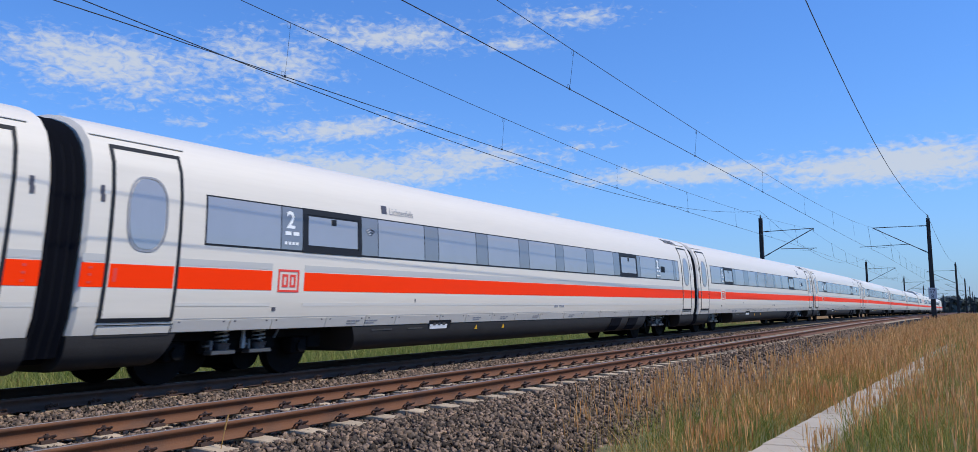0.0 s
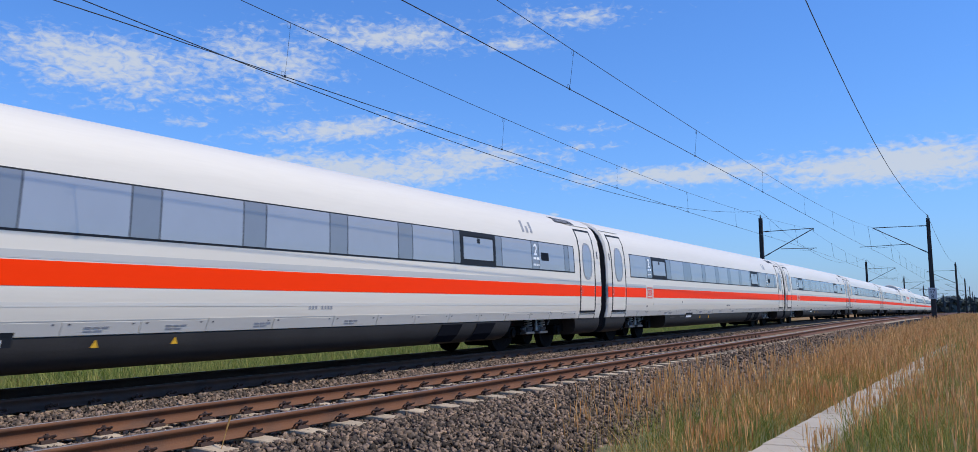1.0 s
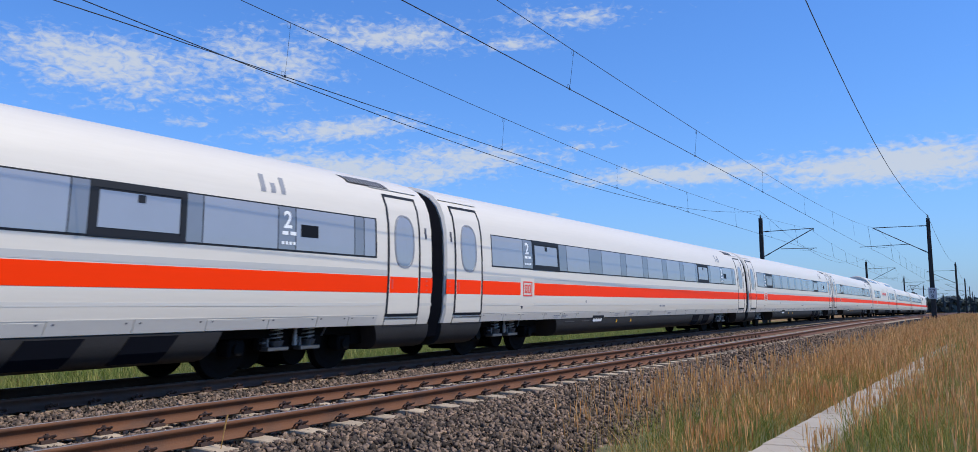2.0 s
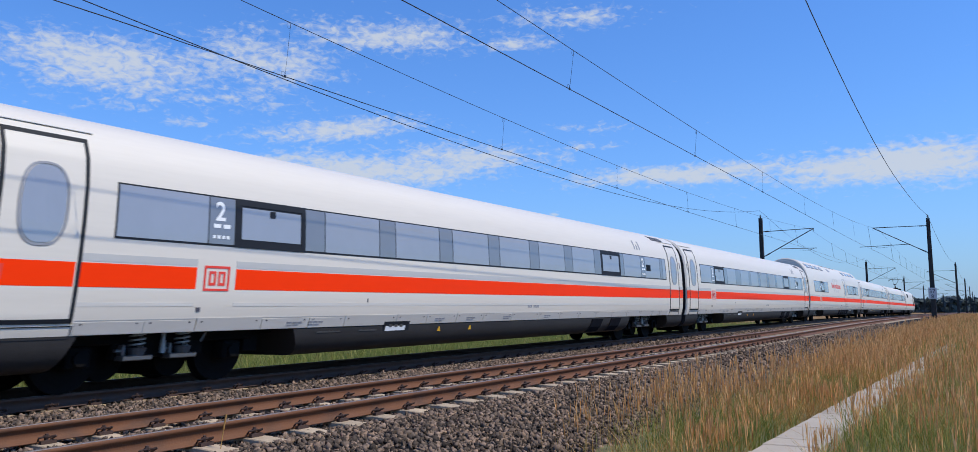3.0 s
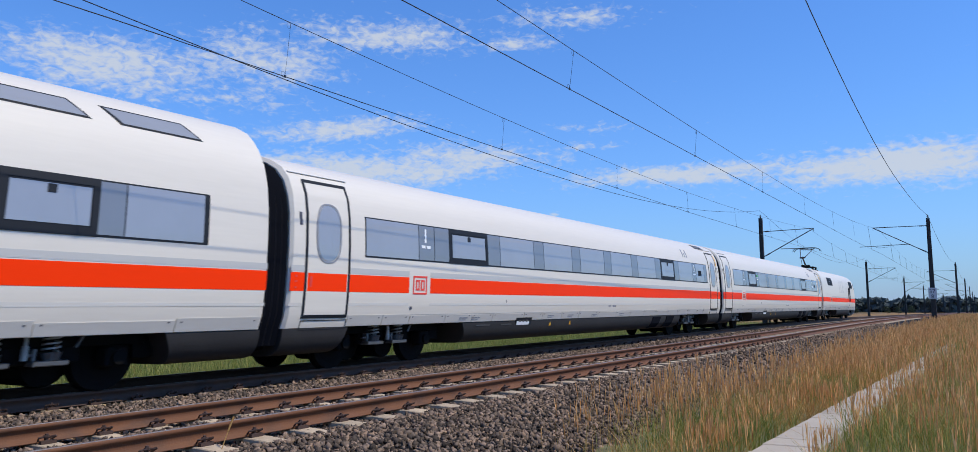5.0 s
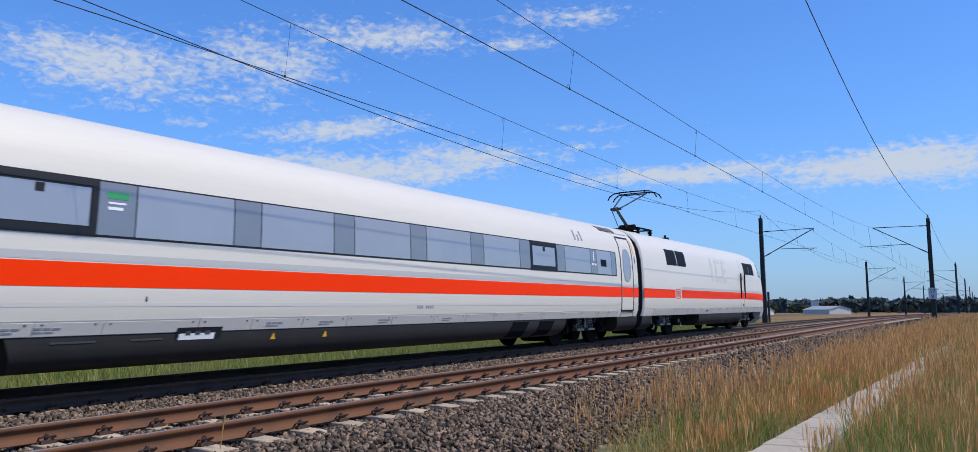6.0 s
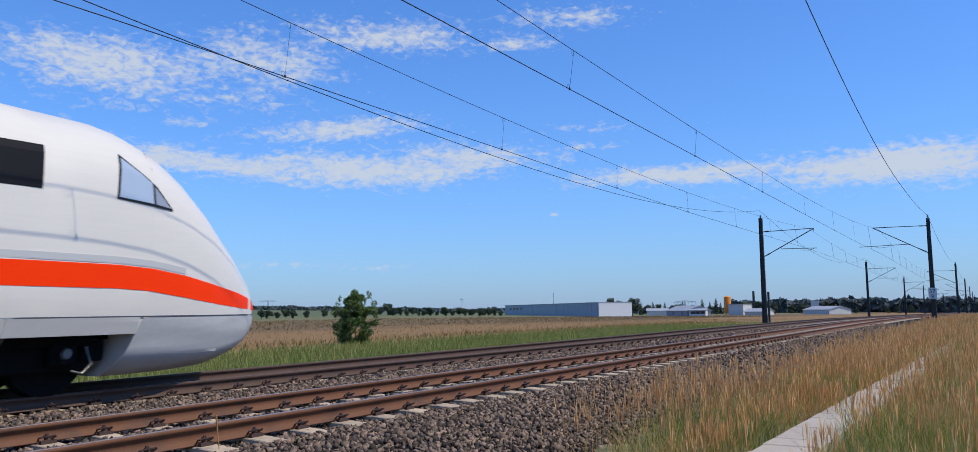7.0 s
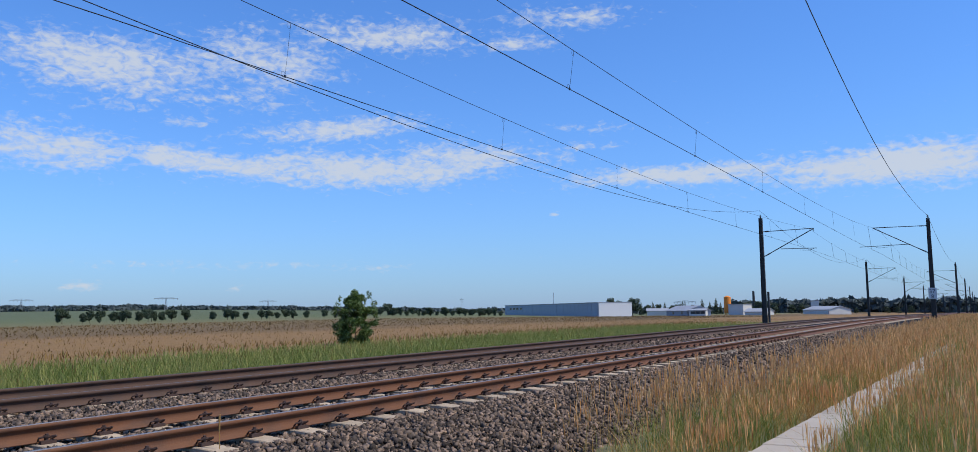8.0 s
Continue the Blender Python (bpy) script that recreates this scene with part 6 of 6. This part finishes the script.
        base = gz(x, y)
        z = base + h0 * crest * rng.uniform(0.0, 1.0, n) ** 0.7
        v, f = leaf_cloud(rng, [(0, 0, 0, 1e-6, 1e-6, 1e-6)], n, 4.2, 0.9)
        v = v.reshape(n, 4, 3) + np.stack([x, y, z], 1)[:, None]
        vs.append(v.reshape(-1, 3))
        fs.append(f + o)
        o += n * 4
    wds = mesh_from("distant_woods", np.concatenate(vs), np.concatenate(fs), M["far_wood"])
    tagged(wds, "dark woods along the horizon, blue haze put into their colour", "woods", kind="stuff")


# the blue in this base colour imitates haze over the distance
M["far_wood"] = mat("hazed_wood", (0.055, 0.075, 0.075), 0.9, vary=0.25, scale=0.02, fine=0.2, island=0.08)
build_plants()

# ---------------- far buildings ----------------


def shed(name, label, category, az0, d0, az1, d1, depth, h, wall, rise=0.0, roof="roof", windows=0, end=None, base=0.0):
    """A building with one wall from (az0, d0) to (az1, d1); depth runs away to the back; rise: gable height."""
    x0, y0 = polar(az0, d0)
    x1, y1 = polar(az1, d1)
    L, a = math.hypot(x1 - x0, y1 - y0), math.degrees(math.atan2(y1 - y0, x1 - x0))
    g = min(ground_z(x0, y0), ground_z(x1, y1)) - 0.3 + base
    t = empty(name, pose(x0, y0, g, 0, 0, a), label, category, "sheds and works in the distance")
    s = 1 if depth > 0 else -1
    D = abs(depth)
    bm = bmesh.new()
    box(bm, 0, L, min(0, s * D), max(0, s * D), 0, h + 0.3)
    part("wall", bm, M[wall], t)
    if end:
        bm = bmesh.new()
        box(bm, -0.15, 0.0, min(0, s * D), max(0, s * D), 0, h + 0.35)
        part("end_wall", bm, M[end], t, "sunlit white end wall")
    bm = bmesh.new()
    if rise:
        e = 0.4
        ys = (-s * e, s * D / 2, s * (D + e))
        vs = [bm.verts.new((x, y, z)) for x in (-e, L + e) for y, z in ((ys[0], h + 0.2), (ys[1], h + rise + 0.3), (ys[2], h + 0.2), (ys[2], h + 0.05), (ys[1], h + rise + 0.1), (ys[0], h + 0.05))]
        for k in range(6):
            bm.faces.new((vs[k], vs[(k + 1) % 6], vs[6 + (k + 1) % 6], vs[6 + k]))
        bm.faces.new(vs[5::-1])
        bm.faces.new(vs[6:])
        r = part("roof", bm, M[roof], t)
        bm = bmesh.new()
        for x in (0.02, L - 0.02):
            a_, b_, c_ = (bm.verts.new((x, y, z)) for y, z in ((0, h + 0.2), (s * D, h + 0.2), (s * D / 2, h + rise + 0.2)))
            bm.faces.new((a_, b_, c_))
        part("gable", bm, M[wall], t)
    else:
        box(bm, -0.25, L + 0.25, min(-s * 0.25, s * (D + 0.25)), max(-s * 0.25, s * (D + 0.25)), h + 0.3, h + 0.55)
        part("roof", bm, M[roof], t)
    for k in range(windows):
        xx = L * (k + 0.6) / (windows + 0.4)
        bm = bmesh.new()
        box(bm, xx - 0.9, xx + 0.9, -s * 0.06 - 0.02, -s * 0.06 + 0.02, h * 0.45, h * 0.45 + 1.1)
        part("window", bm, M["pane"], t)
    return t


def build_far():
    # the long wall's shade is in its blue-grey colour, the end is white
    hall = shed("warehouse_hall", "long low warehouse, side wall coloured blue-grey as in shade, white end wall", "warehouse", 23.62, 330, 30.16, 506, -14.0, 5.7, "hall_shade", end="hall_white")
    bm = bmesh.new()
    L = 182
    for k in range(4):
        box(bm, L - 14 - k * 9 - 5, L - 14 - k * 9, 0.02, 0.08, 3.4, 4.6)
    part("window_strip", bm, M["pane"], hall, "dark window strips near the far end")
    bm = bmesh.new()
    for k in range(30):
        box(bm, 3 + k * 6, 3.12 + k * 6, 0.0, 0.09, 0.2, 5.9)
    part("cladding_joint", bm, M["roof"], hall)
    bm = bmesh.new()
    bar(bm, (90, -6, 5.5), (90, -6, 12), 0.12, 6)
    part("roof_aerial", bm, M["pylon"], hall)
    shed("farm_shed", "low grey gabled shed with a white front", "shed", 17.6, 345, 19.0, 370, -10, 2.4, "hall_shade", 2.0, windows=2)
    shed("farm_shed", "low white outbuilding with a flat roof", "shed", 16.4, 342, 17.5, 343, -8, 2.4, "render_wall", 0.6, windows=3)
    shed("house", "small house with a brown roof among trees", "house", 18.9, 440, 20.3, 440, 9, 2.6, "render_wall", 1.2, "roof", 2)
    shed("works_block", "pale works building beside the silo", "works", 13.4, 420, 14.35, 424, 8, 5.2, "render_wall", windows=2)
    shed("garage", "low white garage with a dark roof", "garage", 12.0, 400, 13.3, 405, 8, 1.8, "render_wall", 1.4, "roof", 2)
    shed("works_tower", "grey concrete works block by the wood", "works", 9.2, 620, 9.7, 620, 8, 9.0, "render_wall", windows=1)
    shed("barn", "pale blue gabled sheet-metal barn", "barn", 7.3, 500, 8.9, 520, 14, 3.0, "render_wall", 1.9)
    # orange silo
    x, y = polar(14.95, 420)
    s = empty("silo", pose(x, y, ground_z(x, y) - 0.3), "tall orange steel silo beside a pale works building", "silo")
    bm = bmesh.new()
    bar(bm, (0, 0, 1.2), (0, 0, 9.2), 1.7, 20)
    bar(bm, (0, 0, 9.2), (0, 0, 9.8), 1.7, 20, 0.5)
    part("tank", bm, M["orange"], s)
    bm = bmesh.new()
    beam(bm, (2.4, -3.0, 0.5), (0.6, -0.6, 4.0), 0.8, 0.8)
    part("chute", bm, M["orange"], s)
    for k in range(4):
        bm = bmesh.new()
        a = 0.785 + k * 1.571
        bar(bm, (1.4 * math.cos(a), 1.4 * math.sin(a), 0), (1.4 * math.cos(a), 1.4 * math.sin(a), 1.3), 0.15, 6)
        part("leg", bm, M["orange"], s)
    # chimney
    x, y = polar(13.25, 700)
    bm = bar(bmesh.new(), (0, 0, 0), (0, 0, 18.5), 1.3, 12, 0.9)
    c = part("chimney", bm, M["mast"])
    c.matrix_basis = pose(x, y, ground_z(x, y))
    tagged(c, "tall dark brick chimney above the trees", "chimney")
    # pylons
    p = build_pylon()
    for i, (az, d, k) in enumerate(((52.95, 1500, 1.0), (46.5, 1750, 0.9), (61.2, 1700, 1.0), (17.75, 900, 0.62), (33.2, 1300, 1.0))):
        t = p if i == 0 else copy_thing(p, pose(0, 0, 0))
        x, y = polar(az, d)
        t.matrix_basis = pose(x, y, ground_z(x, y), 0, 0, az + 90) @ Matrix.Diagonal((k if i != 4 else 0.15, k, k, 1))


def build_pylon():
    t = empty("power_pylon", None, "grey lattice power pylon with one wide crossarm", "pylon", "power pylons")
    bm = bmesh.new()
    for sx in (-1, 1):
        for sy in (-1, 1):
            beam(bm, (sx * 2.4, sy * 2.4, 0), (sx * 0.6, sy * 0.6, 22), 0.5, 0.5)
    for k in range(7):
        z0, z1 = 3 * k, 3 * k + 3
        w0, w1 = 2.4 - 1.8 * z0 / 22, 2.4 - 1.8 * z1 / 22
        beam(bm, (-w0, 0, z0), (w1, 0, z1), 0.3, 0.3)
        beam(bm, (w0, 0, z0), (-w1, 0, z1), 0.3, 0.3)
    part("tower", bm, M["pylon"], t)
    bm = bmesh.new()
    beam(bm, (-19, 0, 20.5), (19, 0, 20.5), 0.7, 0.7)
    beam(bm, (-19, 0, 20.5), (0, 0, 23), 0.4, 0.4)
    beam(bm, (19, 0, 20.5), (0, 0, 23), 0.4, 0.4)
    part("crossarm", bm, M["pylon"], t)
    for x in (-18, -12, -6, 6, 12, 18):
        part("insulator_string", bar(bmesh.new(), (x, 0, 17.8), (x, 0, 20.4), 0.3, 6), M["pylon"], t)
    return t


build_far()


def build_stalk():
    s = empty("grass_stalk", None, "single pale dry grass stalk growing in the ballast", "grass stalk")
    part("stem", sweep(bmesh.new(), [(0, 0, -0.05), (0.004, 0, 0.12), (0.012, 0.004, 0.27)], 0.005, 5), M["dry"], s)
    bm = sweep(bmesh.new(), [(0.010, 0.003, 0.22), (0.013, 0.004, 0.27), (0.018, 0.005, 0.33), (0.022, 0.005, 0.36)], 0.009, 6)
    part("seed_head", bm, M["dry"], s)
    return s


STALK = build_stalk()

# ---------------- what moves ----------------
# how far the train has gone: seconds, metres
GONE = [(0.0, 0.00), (0.5, 17.54), (1.0, 35.21), (1.5, 52.49), (3.0, 105.66), (3.5, 123.61), (4.0, 141.68), (4.5, 160.34), (6.0, 214.50), (6.5, 232.41), (7.0, 250.62), (8.0, 286.70)]
START = 6.04


def motions():
    for n, car in COACHES.items():
        rows = []
        for t, s in GONE:
            x = START + PITCH * n - s
            a, b = rail_z(x + 3), rail_z(x + 22)
            slope = (b - a) / 19.0
            rows.append((t, pose(x, FAR, a - 3 * slope, 0, -math.degrees(math.atan(slope)), 0)))
        walk(car, rows)

    # a lone dry stalk in the ballast sways in the draught: seconds, lean in degrees
    sway = [(0.0, 12), (1.0, 17), (1.5, 14), (3.5, 8), (4.5, 26), (6.5, -4), (7.0, -10), (8.0, -4)]
    walk(STALK, [(t, pose(5.13, -1.08, -0.24, 0, a, 0)) for t, a in sway])


motions()
